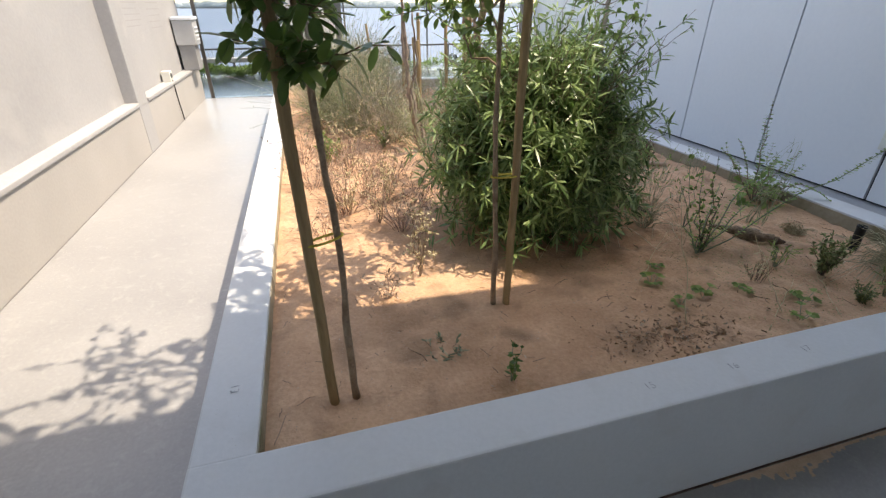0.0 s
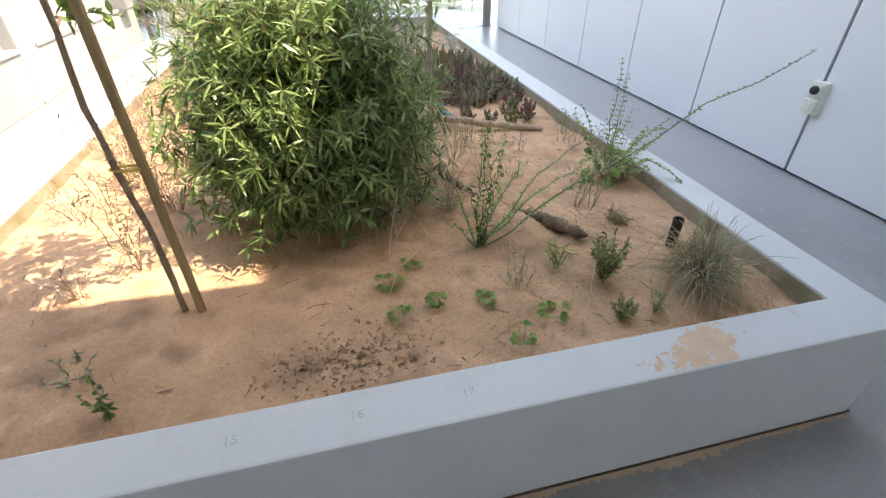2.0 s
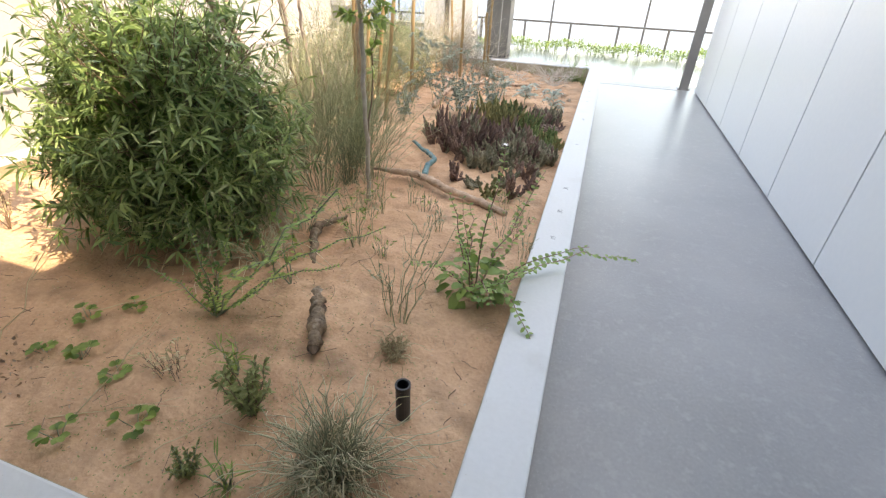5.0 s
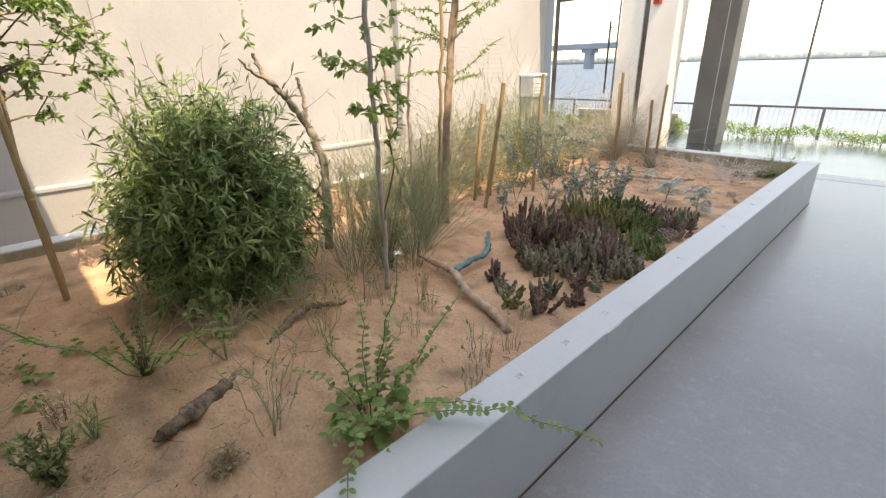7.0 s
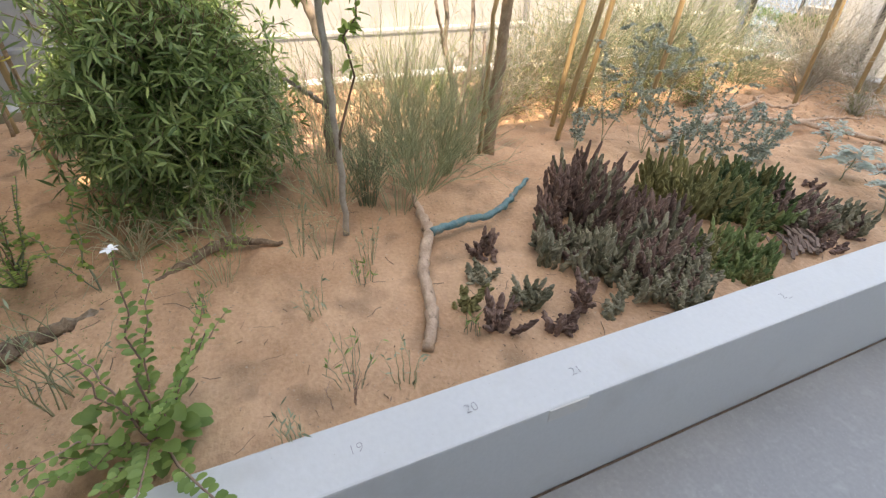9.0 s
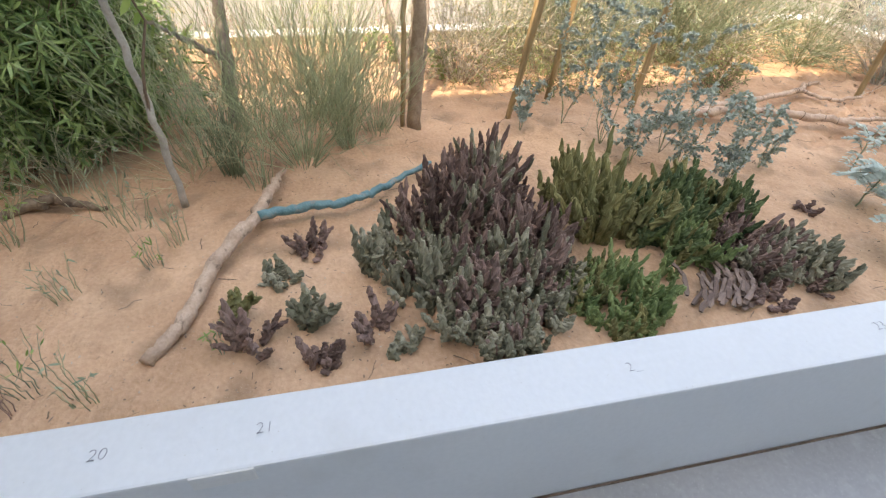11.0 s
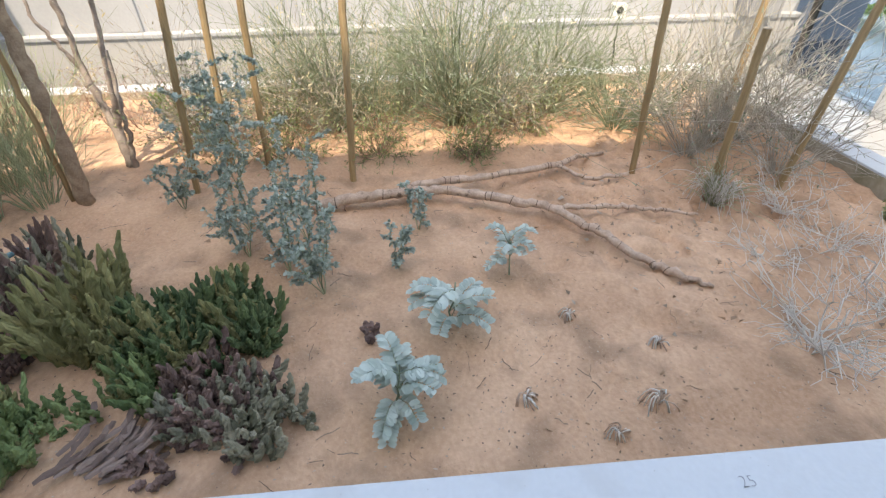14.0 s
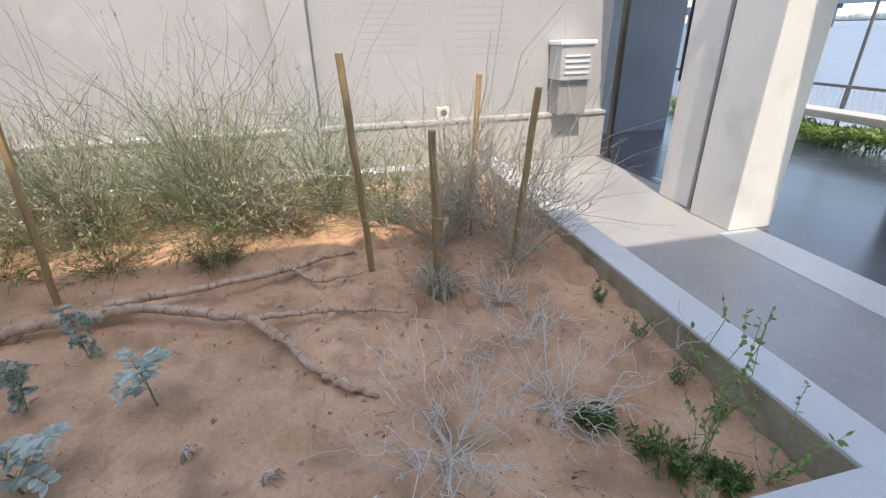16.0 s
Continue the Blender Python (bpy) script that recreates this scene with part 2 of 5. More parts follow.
class Geo:
    """Collects vertices and faces of one part."""

    def __init__(self):
        self.v, self.f, self.n = [], [], 0

    def add(self, verts, faces):
        verts = np.asarray(verts, float)
        self.v.append(verts)
        self.f.extend([tuple(int(i) + self.n for i in f) for f in faces])
        self.n += len(verts)
        return self

    def tube(self, points, radii, sides=5, flat=1.0, caps=True):
        p = np.asarray(points, float)
        k = len(p)
        r = np.full(k, radii, float) if np.isscalar(radii) else np.interp(np.linspace(0, 1, k), np.linspace(0, 1, len(radii)), radii)
        d = np.gradient(p, axis=0)
        d /= np.linalg.norm(d, axis=1, keepdims=True) + 1e-9
        ref = np.where(np.abs(d[:, 2:3]) > 0.9, np.array([[1.0, 0, 0]]), np.array([[0, 0, 1.0]]))
        if (np.abs(d[:, 2]) > 0.9).any():
            ref = np.tile(np.array([[1.0, 0.05, 0]]), (k, 1))
        a = np.cross(d, ref)
        a /= np.linalg.norm(a, axis=1, keepdims=True) + 1e-9
        b = np.cross(d, a)
        ang = np.arange(sides) * 2 * np.pi / sides
        ring = p[:, None] + r[:, None, None] * (np.cos(ang)[None, :, None] * a[:, None] + flat * np.sin(ang)[None, :, None] * b[:, None])
        faces = [(i * sides + j, i * sides + (j + 1) % sides, (i + 1) * sides + (j + 1) % sides, (i + 1) * sides + j) for i in range(k - 1) for j in range(sides)]
        if caps:
            faces += [tuple(range(sides))[::-1], tuple((k - 1) * sides + j for j in range(sides))]
        return self.add(ring.reshape(-1, 3), faces)

    def leaves(self, base, way, length, width, droop=0.25, roll=None):
        """Many lance-shaped leaves at once, each of three faces, bent down toward its tip."""
        base, way = np.asarray(base, float).reshape(-1, 3), np.asarray(way, float).reshape(-1, 3)
        n = len(base)
        length, width = np.broadcast_to(length, n)[:, None], np.broadcast_to(width, n)[:, None]
        way = way / (np.linalg.norm(way, axis=1, keepdims=True) + 1e-9)
        side = np.cross(way, rng.normal(0, 1, (n, 3)) * (0.6 if roll is None else roll) + np.array([0, 0, 1.0]))
        side /= np.linalg.norm(side, axis=1, keepdims=True) + 1e-9
        sag = np.array([0, 0, -1.0]) * length * droop
        row = lambda s, w: (base + way * length * s + sag * s * s + side * width * w)
        v = np.stack([base, row(0.35, 0.5), row(0.35, -0.5), row(0.7, 0.38), row(0.7, -0.38), row(1, 0)], 1)
        o = np.arange(n)[:, None] * 6
        faces = np.concatenate([o + [0, 1, 2, 2], o + [1, 3, 4, 2], o + [3, 5, 4, 4]])
        self.v.append(v.reshape(-1, 3))
        for f in faces + self.n:
            t = tuple(int(i) for i in dict.fromkeys(f.tolist()))
            self.f.append(t)
        self.n += n * 6
        return self

    def ovals(self, base, way, length, width, droop=0.15, tilt=0.25):
        """Many rounded leaves at once, folded a little along the midrib, lying near level."""
        base, way = np.asarray(base, float).reshape(-1, 3), np.asarray(way, float).reshape(-1, 3)
        n = len(base)
        length, width = np.broadcast_to(length, n)[:, None], np.broadcast_to(width, n)[:, None]
        way = way / (np.linalg.norm(way, axis=1, keepdims=True) + 1e-9)
        side = np.cross(way, rng.normal(0, tilt, (n, 3)) + np.array([0, 0, 1.0]))
        side /= np.linalg.norm(side, axis=1, keepdims=True) + 1e-9
        up = np.cross(side, way)
        sag = np.array([0, 0, -1.0]) * length * droop
        rib = lambda s: base + way * length * s + sag * s * s
        edge = lambda s, w: rib(s) + side * width * w + up * np.abs(width * w) * 0.25
        v = np.stack([base, edge(0.28, 0.42), edge(0.28, -0.42), edge(0.62, 0.5), edge(0.62, -0.5), edge(0.9, 0.27), edge(0.9, -0.27), rib(1.0), rib(0.28), rib(0.62), rib(0.9)], 1)
        o = np.arange(n) * 11 + self.n
        self.v.append(v.reshape(-1, 3))
        for k in o.tolist():
            self.f.extend([(k, k + 1, k + 8), (k, k + 8, k + 2), (k + 1, k + 3, k + 9, k + 8), (k + 8, k + 9, k + 4, k + 2),
                           (k + 3, k + 5, k + 10, k + 9), (k + 9, k + 10, k + 6, k + 4), (k + 5, k + 7, k + 10), (k + 10, k + 7, k + 6)])
        self.n += n * 11
        return self

    def box(self, lo, hi, bevel=0.0):
        bm = bmesh.new()
        bmesh.ops.create_cube(bm, size=1)
        lo, hi = Vector(lo), Vector(hi)
        for q in bm.verts:
            q.co = Vector((lo[i] + (q.co[i] + 0.5) * (hi[i] - lo[i]) for i in range(3)))
        if bevel:
            bmesh.ops.bevel(bm, geom=bm.edges[:], offset=bevel, segments=2, affect="EDGES", profile=0.6)
        bm.verts.index_update()
        self.add([q.co[:] for q in bm.verts], [[q.index for q in f.verts] for f in bm.faces])
        bm.free()
        return self

    def mesh(self, name, mat, smooth=True):
        me = bpy.data.meshes.new(name)
        me.from_pydata(np.concatenate(self.v).tolist() if self.v else [], [], self.f)
        me.materials.append(mat)
        if smooth:
            me.polygons.foreach_set("use_smooth", [True] * len(me.polygons))
        me.update()
        return me


def part(name, geo, mat, parent, label="", smooth=False, kind=""):
    ob = new(name, geo.mesh(name, mat, smooth))
    ob.parent = parent
    if not kind and (name in ("canopy", "branchwork") or name.endswith("foliage")):
        kind = "stuff"
    return tagged(ob, label, kind=kind)


def thing(name, label, category, place=(0, 0, 0), group="", kind=""):
    ob = new(name)
    ob.empty_display_size = 0.1
    ob.location = place
    return tagged(ob, label, category, group, kind)


def solid(name, geo, mat, label, category, kind="structure", smooth=False, place=(0, 0, 0)):
    ob = new(name, geo.mesh(name, mat, smooth))
    ob.location = place
    return tagged(ob, label, category, kind=kind)


def bend(a, b, wobble=0.05, count=8, sag=0.0):
    """A crooked line from a to b."""
    a, b = np.asarray(a, float), np.asarray(b, float)
    s = np.linspace(0, 1, count)[:, None]
    size = np.linalg.norm(b - a)
    w = rng.normal(0, wobble * size, (count, 3)) * np.sin(np.pi * s)
    return a + (b - a) * s + w * 0.6 + np.array([0, 0, -1.0]) * sag * np.sin(np.pi * s)


# ---- sizes of the place ----
CH, CW = 0.466, 0.17          # planter wall: height, thickness
PX0, PX1, PY0, PY1 = -3.38, 0.085, -0.085, 7.03
WALL_X, PLINTH_X, LEDGE = -4.89, -4.76, 0.555
ROOF = 3.6
PANEL_X = 1.6
# height of the added upper storey, set by its shadow edge on the sand
EAST_TOP = 7.75


def sand_z(x, y):
    e = noise.noise((x * 0.9, y * 0.9, 0.3)) * 0.028 + noise.noise((x * 3.5, y * 3.5, 1.7)) * 0.012
    return 0.385 + e - 0.07 * min(1.0, max(0.0, (y - 5.7) / 1.0)) * min(1.0, max(0.0, (x + 2.0) / 1.3))


# ---- floor, water, ceiling ----
solid("floor", Geo().box((-9, -14, -0.6), (9, 12.4, 0), 0), M_FLOOR, "grey polished concrete floor of the covered walk", "floor")
solid("floor_north", Geo().box((-9, 8.86, -0.004), (9, 12.39, 0.003), 0), M_FLOORDARK, "dark polished floor beyond the pale strip", "floor")
# pale strip, 4 mm proud of the floor
solid("floor_strip", Geo().box((-2.27, 8.5, -0.004), (1.35, 8.858, 0.004), 0.001), M_STRIP, "pale strip across the floor", "floor strip")
solid("quay", Geo().box((-60, 12.4, -3), (60, 15.0, -0.6), 0.02), M_PIER, "light concrete quay below the covered walk", "quay")
solid("water", Geo().box((-2500, 15.0, -3.4), (2500, 4000, -2.4), 0), M_WATER, "wide pale blue sea water beyond the rail", "water")
solid("ground", Geo().box((-2500, -2500, -3.5), (2500, 15.0, -0.61), 0), M_FLOOR, "ground below and around the building", "ground")
# unseen slabs whose edges are placed for the shadow lines they cast
roof = Geo()
roof.box((-9, -9, ROOF), (PANEL_X - 0.01, 0.42, ROOF + 0.35)).box((-9, 8.62, ROOF), (9, 11.55, ROOF + 0.35))
solid("ceiling", roof, M_CEIL, "unseen pale soffits added before and beyond the open court to shade it", "ceiling")
# unseen block added to keep the sun off the planter's east side
solid("wall_east_upper", Geo().box((PANEL_X + 0.02, -9, ROOF + 0.352), (9, 8.62, EAST_TOP), 0.01), M_CEIL, "unseen pale upper storey added above the panel wall to shade the court", "wall")

# ---- plastered wall beside the sunlit path ----
west = thing("wall_west", "long cream plastered wall with a plinth and a ledge", "wall", kind="structure")
part("upper_wall", Geo().box((WALL_X - 0.35, -9, 0), (WALL_X, 8.95, 3.3), 0.01), M_WALL, west)
part("plinth", Geo().box((WALL_X - 0.01, -9, 0), (PLINTH_X, 5.14, LEDGE), 0.012), M_PLINTH, west)
part("plinth", Geo().box((WALL_X - 0.01, 5.5, 0), (PLINTH_X, 8.93, LEDGE), 0.012), M_PLINTH, west)
part("ledge", Geo().box((WALL_X - 0.005, -9, LEDGE - 0.028), (PLINTH_X + 0.018, 5.138, LEDGE + 0.012), 0.008), M_WALL, west)
part("ledge", Geo().box((WALL_X - 0.005, 5.502, LEDGE - 0.028), (PLINTH_X + 0.018, 8.94, LEDGE + 0.012), 0.008), M_WALL, west)
for y in (1.75, 5.32):
    part("pilaster", Geo().box((WALL_X - 0.02, y - 0.18, 0.0 if y > 5 else LEDGE + 0.012), (PLINTH_X + 0.004 if y > 5 else WALL_X + 0.035, y + 0.18, 3.28), 0.012), M_WALL, west)
solid("wall_south", Geo().box((-9, -14.3, 0), (9, -14, ROOF), 0), M_CEIL, "plain pale wall closing the covered walk behind", "wall")

# ---- white panel wall ----
east = thing("wall_east", "smooth white panel wall with black vertical joints", "wall", kind="structure")
part("backing", Geo().box((PANEL_X + 0.03, -9, 0), (PANEL_X + 0.3, 8.46, ROOF + 0.36)), M_BLACK, east, "black joint backing")
edges = [0.60] + [1.735 + 1.12 * i for i in range(7)]
for a, b in zip(edges, edges[1:]):
    part("panel", Geo().box((PANEL_X, a + (0.012 if a == 1.735 else 0.0085), 0.02), (PANEL_X + 0.028, b - (0.012 if b == 1.735 else 0.0085), ROOF + 0.33), 0.002), M_PANEL, east)
for i in range(6):
    part("panel", Geo().box((PANEL_X, -0.62 - 1.12 * i - 1.108, 0.02), (PANEL_X + 0.028, -0.62 - 1.12 * i, ROOF + 0.33), 0.002), M_PANEL, east)
door = thing("door_1", "dark glazed door in a black metal frame", "door", (PANEL_X, 0, 0), kind="structure")
g = Geo().box((-0.012, 0.535, 0), (0.029, 0.592, 2.15), 0.004).box((-0.012, -0.6, 0), (0.029, -0.545, 2.15), 0.004).box((-0.012, -0.545, 2.09), (0.029, 0.535, 2.15), 0.004)
part("door_frame", g, M_BLACKPLASTIC, door)
part("pane", Geo().box((0.008, -0.543, 0.01), (0.02, 0.533, 2.088)), M_DARKGLASS, door, "dark reflecting glass pane")
solid("panel_above_door", Geo().box((PANEL_X, -0.61, 2.16), (PANEL_X + 0.028, 0.596, ROOF + 0.33), 0.002), M_PANEL, "white panel over the dark door", "wall panel")
post = Geo().box((1.38, 8.6, 0.012), (1.52, 8.68, ROOF), 0.006).box((1.36, 8.58, 0), (1.54, 8.70, 0.012), 0.002)
solid("end_post", post, M_DARKPIER, "brown square post at the end of the panel wall", "post")
grate = thing("floor_grate", "ribbed steel entrance grate set in the floor", "grate", (1.4, 0.1, 0))
part("frame", Geo().box((-0.12, -0.45, 0.001), (0.16, -0.43, 0.008)).box((-0.12, 0.43, 0.001), (0.16, 0.45, 0.008)).box((-0.14, -0.45, 0.001), (-0.12, 0.45, 0.008)), M_STEEL, grate)
for i in range(14):
    part("bar", Geo().box((-0.112 + i * 0.02, -0.428, 0.001), (-0.102 + i * 0.02, 0.428, 0.009)), M_STEEL, grate)
sock = thing("wall_socket", "cream weatherproof twin socket box over a panel joint", "socket", (PANEL_X, 1.725, 0.565))
housing = part("housing", Geo().box((-0.045, -0.055, -0.11), (0.0, 0.055, 0.11), 0.008), M_PLASTIC, sock)
part("lower_cover", Geo().box((-0.062, -0.045, -0.098), (-0.045, 0.045, -0.008), 0.007), M_PLASTIC, housing)
part("upper_cover", Geo().box((-0.058, -0.045, 0.004), (-0.045, 0.045, 0.098), 0.006), M_PLASTIC, housing)
ringed = Geo().tube([(-0.058, 0, 0.055), (-0.075, 0, 0.055), (-0.085, 0, 0.055)], [0.03, 0.028, 0.02], 14)
part("switch_knob", ringed, M_BLACKPLASTIC, housing, "round black switch knob")
ringed = Geo().tube([(-0.062, 0, -0.055), (-0.068, 0, -0.055)], [0.03, 0.027], 14)
part("socket_flap", ringed, M_PLASTIC, housing)

# ---- planter ----
planter = thing("planter", "long raised planter of grey painted concrete walls", "planter", kind="structure")
part("wall", Geo().box((PX0, PY0, 0), (PX1, PY0 + CW, CH), 0.008), M_CURB, planter)
part("wall", Geo().box((PX0, PY1 - CW, 0), (PX1, PY1, CH), 0.008), M_CURB, planter)
part("wall", Geo().box((PX0 + 0.001, PY0 + CW - 0.006, 0), (PX0 + CW, PY1 - CW + 0.006, CH - 0.001), 0.007), M_CURB, planter)
part("wall", Geo().box((PX1 - CW, PY0 + CW - 0.006, 0), (PX1 - 0.001, PY1 - CW + 0.006, CH - 0.001), 0.007), M_CURB, planter)
# inner faces: sand stain, with the shade below the rim darkened into the colour
for lo, hi in (((PX0 + CW + 0.002, PY0 + CW, 0.2), (PX1 - CW - 0.002, PY0 + CW + 0.003, CH - 0.012)), ((PX0 + CW + 0.004, PY1 - CW - 0.003, 0.2), (PX1 - CW - 0.004, PY1 - CW, CH - 0.012)),
               ((PX0 + CW, PY0 + CW + 0.004, 0.2), (PX0 + CW + 0.003, PY1 - CW - 0.004, CH - 0.012)), ((PX1 - CW - 0.003, PY0 + CW + 0.004, 0.2), (PX1 - CW, PY1 - CW - 0.004, CH - 0.012))):
    part("inner_face", Geo().box(lo, hi), M_DIRTYSHADE, planter, "inner face stained by sand and damp, darkened for shade")
foot = Geo()
for a, b in (((PX0 - 0.006, PY0 - 0.006), (PX1 + 0.006, PY0 - 0.001)), ((PX1 + 0.001, PY0), (PX1 + 0.006, PY1))):
    foot.box((*a, 0), (*b, 0.006))
part("foot_joint", foot, M_RING, planter, "dark dirty joint at the foot")

part("repair_patch", Geo().box((PX1 - 0.03, 2.25, CH - 0.052), (PX1 + 0.0022, 2.38, CH - 0.004), 0.004), M_STRIP, planter, "grey cement repair patch")
spill = Geo()
sx, sy = np.linspace(-1.02, -0.42, 240), np.linspace(PY0 + 0.008, PY0 + CW - 0.008, 64)
for i in range(239):
    for j in range(63):
        x, y = sx[i], sy[j]
        far = math.hypot((x + 0.67 - y * 1.1) / 0.24, (y + 0.01) / 0.12)
        wave = 0.62 + 0.55 * noise.noise((x * 9, y * 9, 3.3)) + 0.35 * noise.noise((x * 28, y * 28, 1.3)) + 0.3 * noise.noise((x * 80, y * 80, 5.1))
        if far < wave:
            z = CH + 0.0006
            spill.add([(x, y, z), (sx[i + 1], y, z), (sx[i + 1], sy[j + 1], z), (x, sy[j + 1], z)], [(0, 1, 2, 3)])
for i in range(420):
    x = -1.75 + i * 0.0043
    deep = 0.012 + 0.05 * max(0.0, noise.noise((x * 3.1, 0.5, 2.0)) + 0.25)
    for j in range(14):
        y = PY0 - 0.008 - j * 0.006
        if (j * 0.006) / deep + 0.7 * noise.noise((x * 45, y * 45, 7.0)) < 0.75:
            spill.add([(x, y - 0.006, 0.0008), (x + 0.0043, y - 0.006, 0.0008), (x + 0.0043, y, 0.0008), (x, y, 0.0008)], [(0, 1, 2, 3)])
solid("sand_spill", spill, M_SPILL, "thin orange sand spilled on the planter wall and at its foot", "sand", kind="stuff")

MARKS = [("13", -3.292, 0.346, -90), ("15", -2.051, 0.0, 0), ("16", -1.73, 0.0, 0), ("17", -1.419, 0.0, 0), ("19", 0.0, 1.75, 90), ("20", 0.0, 2.06, 90),
         ("21", 0.0, 2.395, 90), ("2_", 0.0, 3.286, 90), ("23", 0.0, 4.042, 90), ("24", 0.0, 4.767, 90), ("25", -0.01, 5.31, 90)]
for words, x, y, turn in MARKS:
    c = bpy.data.curves.new("number_mark", "FONT")
    c.body, c.size, c.extrude, c.align_x, c.align_y = words, 0.039, 0.0004, "CENTER", "CENTER"
    c.offset = -0.0012
    temp = new("temp", c)
    bpy.context.view_layer.update()
    me = bpy.data.meshes.new_from_object(temp.evaluated_get(bpy.context.evaluated_depsgraph_get()))
    bpy.data.objects.remove(temp)
    me.materials.append(M_INK)
    ob = new("number_mark", me)
    ob.matrix_basis = pose(x, y, CH + 0.0012, 0, 0, turn)
    ob.parent = planter
    tagged(ob, "hand-written number " + words)

nx, ny = 260, 540
xs, ys = np.linspace(PX0 + CW - 0.02, PX1 - CW + 0.02, nx), np.linspace(PY0 + CW - 0.02, PY1 - CW + 0.02, ny)
grid = []
for y in ys:
    for x in xs:
        z = sand_z(x, y)
        rough = 0.6 + 2.6 * max(0.0, 1 - abs(y - 5.9) / 1.3) * max(0.0, 1 - abs(x + 1.4) / 1.2) + 0.7 * max(0.0, 1 - abs(y - 0.9) / 0.8) * max(0.0, 1 - abs(x + 1.0) / 0.9)
        z += rough * (noise.noise((x * 11, y * 11, 4.1)) * 0.014 + abs(noise.noise((x * 26, y * 26, 9.2))) * 0.009)
        z -= rough * max(0.0, noise.noise((x * 7.5, y * 7.5, 2.2)) - 0.1) * 0.048 - noise.noise((x * 55, y * 55, 6.0)) * 0.0028
        grid.append((x, y, z))
sand = Geo().add(grid, [(j * nx + i, j * nx + i + 1, (j + 1) * nx + i + 1, (j + 1) * nx + i) for j in range(ny - 1) for i in range(nx - 1)])
solid("sand", sand, M_SAND, "orange desert sand filling the planter", "sand", kind="structure", smooth=True)

# ---- far end: piers, glass, rail, hedge ----
pier = thing("pier", "pale concrete pier with a bronze channel in its face", "pier", (0, 0, 0))
part("shaft", Geo().box((-3.22, 8.66, 0), (-2.83, 9.06, ROOF), 0.012), M_PIER, pier)
part("shaft", Geo().box((-2.72, 8.6, 0), (-2.28, 9.0, ROOF), 0.012), M_PIER, pier)
part("channel", Geo().box((-2.835, 8.7, 0), (-2.715, 8.95, ROOF), 0.003), M_BRONZE, pier, "dark bronze metal channel")
alarm = thing("fire_alarm", "small red fire alarm on the pale pier", "alarm", (-2.6, 8.6, 2.42))
part("housing", Geo().box((-0.06, -0.05, -0.06), (0.06, 0.004, 0.06), 0.01), M_RED, alarm)
part("dome", Geo().tube([(0, -0.05, 0), (0, -0.07, 0), (0, -0.08, 0)], [0.045, 0.04, 0.015], 12), M_RED, alarm)
col = thing("column", "brown rendered column standing near the waterfront", "column", (-2.24, 10.8, 0))
part("shaft", Geo().box((-0.26, -0.22, 0.0), (0.26, 0.22, ROOF), 0.012), M_DARKPIER, col)
part("groove", Geo().box((0.07, -0.224, 0.0), (0.085, -0.219, ROOF)), M_PIER, col, "pale joint line")
shade = thing("slate_wall", "dark slate-blue wall panel beyond the pier", "wall", kind="structure")
part("panel", Geo().box((-6.0, 9.25, 0.0), (-5.9, 10.75, ROOF), 0.01), M_NAVY, shade)
gdoor = thing("door_2", "tinted glass door with a long dark pull bar", "door", (0, 8.95, 0), kind="structure")
pane = part("pane", Geo().box((-4.6, -0.006, 0.012), (-3.3, 0.006, 2.6), 0.001), M_GLASS, gdoor, "grey tinted glass pane")
pane.visible_shadow = False
part("door_frame", Geo().box((-4.66, -0.03, 0), (-4.6, 0.03, ROOF), 0.003).box((-3.3, -0.03, 0), (-3.24, 0.03, ROOF), 0.003).box((-4.6, -0.03, 2.6), (-3.3, 0.03, 2.68), 0.003), M_BRONZE, gdoor)
pull = part("pull_bar", Geo().tube([(-3.5, -0.07, 1.02), (-3.5, -0.07, 2.2)], 0.016, 10), M_BLACKPLASTIC, gdoor, "dark pull bar", smooth=True)
for z in (1.1, 2.1):
    part("pull_bracket", Geo().tube([(-3.5, -0.07, z), (-3.5, -0.004, z)], 0.01, 8), M_BLACKPLASTIC, pull)
bench = thing("bench", "long pale concrete seat slab over greenery", "bench", (0, 12.15, 0))
part("slab", Geo().box((-5.9, -0.02, 0.3), (-3.3, 0.32, 0.4), 0.015), M_PLINTH, bench)
part("leg", Geo().box((-3.5, 0.0, 0), (-3.35, 0.3, 0.3), 0.01), M_PLINTH, bench)
part("leg", Geo().box((-5.85, 0.0, 0), (-5.7, 0.3, 0.3), 0.01), M_PLINTH, bench)
hedge = thing("hedge", "low bright green broad-leaved hedge along the edge", "hedge", (0, 12.0, 0))
n = 7600
hx = np.where(rng.random(n) < 0.4, rng.uniform(-6.2, -3.2, n), rng.uniform(-9, 2.6, n))
base = np.stack([hx, rng.uniform(-0.05, 0.35, n), rng.uniform(0.0, 0.16, n) + 0.09 * np.sin(hx * 2.1) ** 2], 1)
part("foliage", Geo().leaves(base, rng.normal(0, 0.6, (n, 3)) + [0, -0.3, 0.8], rng.uniform(0.12, 0.24, n), 0.02, 0.5), M_LIGHTLEAF, hedge, smooth=True)
rail = thing("railing", "grey metal waterfront railing with thin balusters", "railing", (0, 14.5, -0.6))
part("top_rail", Geo().box((-30, -0.03, 1.02), (8, 0.03, 1.07), 0.008), M_RAIL, rail)
part("bottom_rail", Geo().box((-30, -0.015, 0.08), (8, 0.015, 0.11), 0.004), M_RAIL, rail)
for i in range(29):
    part("post", Geo().box((-29.37 + i * 1.29, -0.028, 0), (-29.31 + i * 1.29, 0.028, 1.02), 0.006), M_RAIL, rail)
bars = Geo()
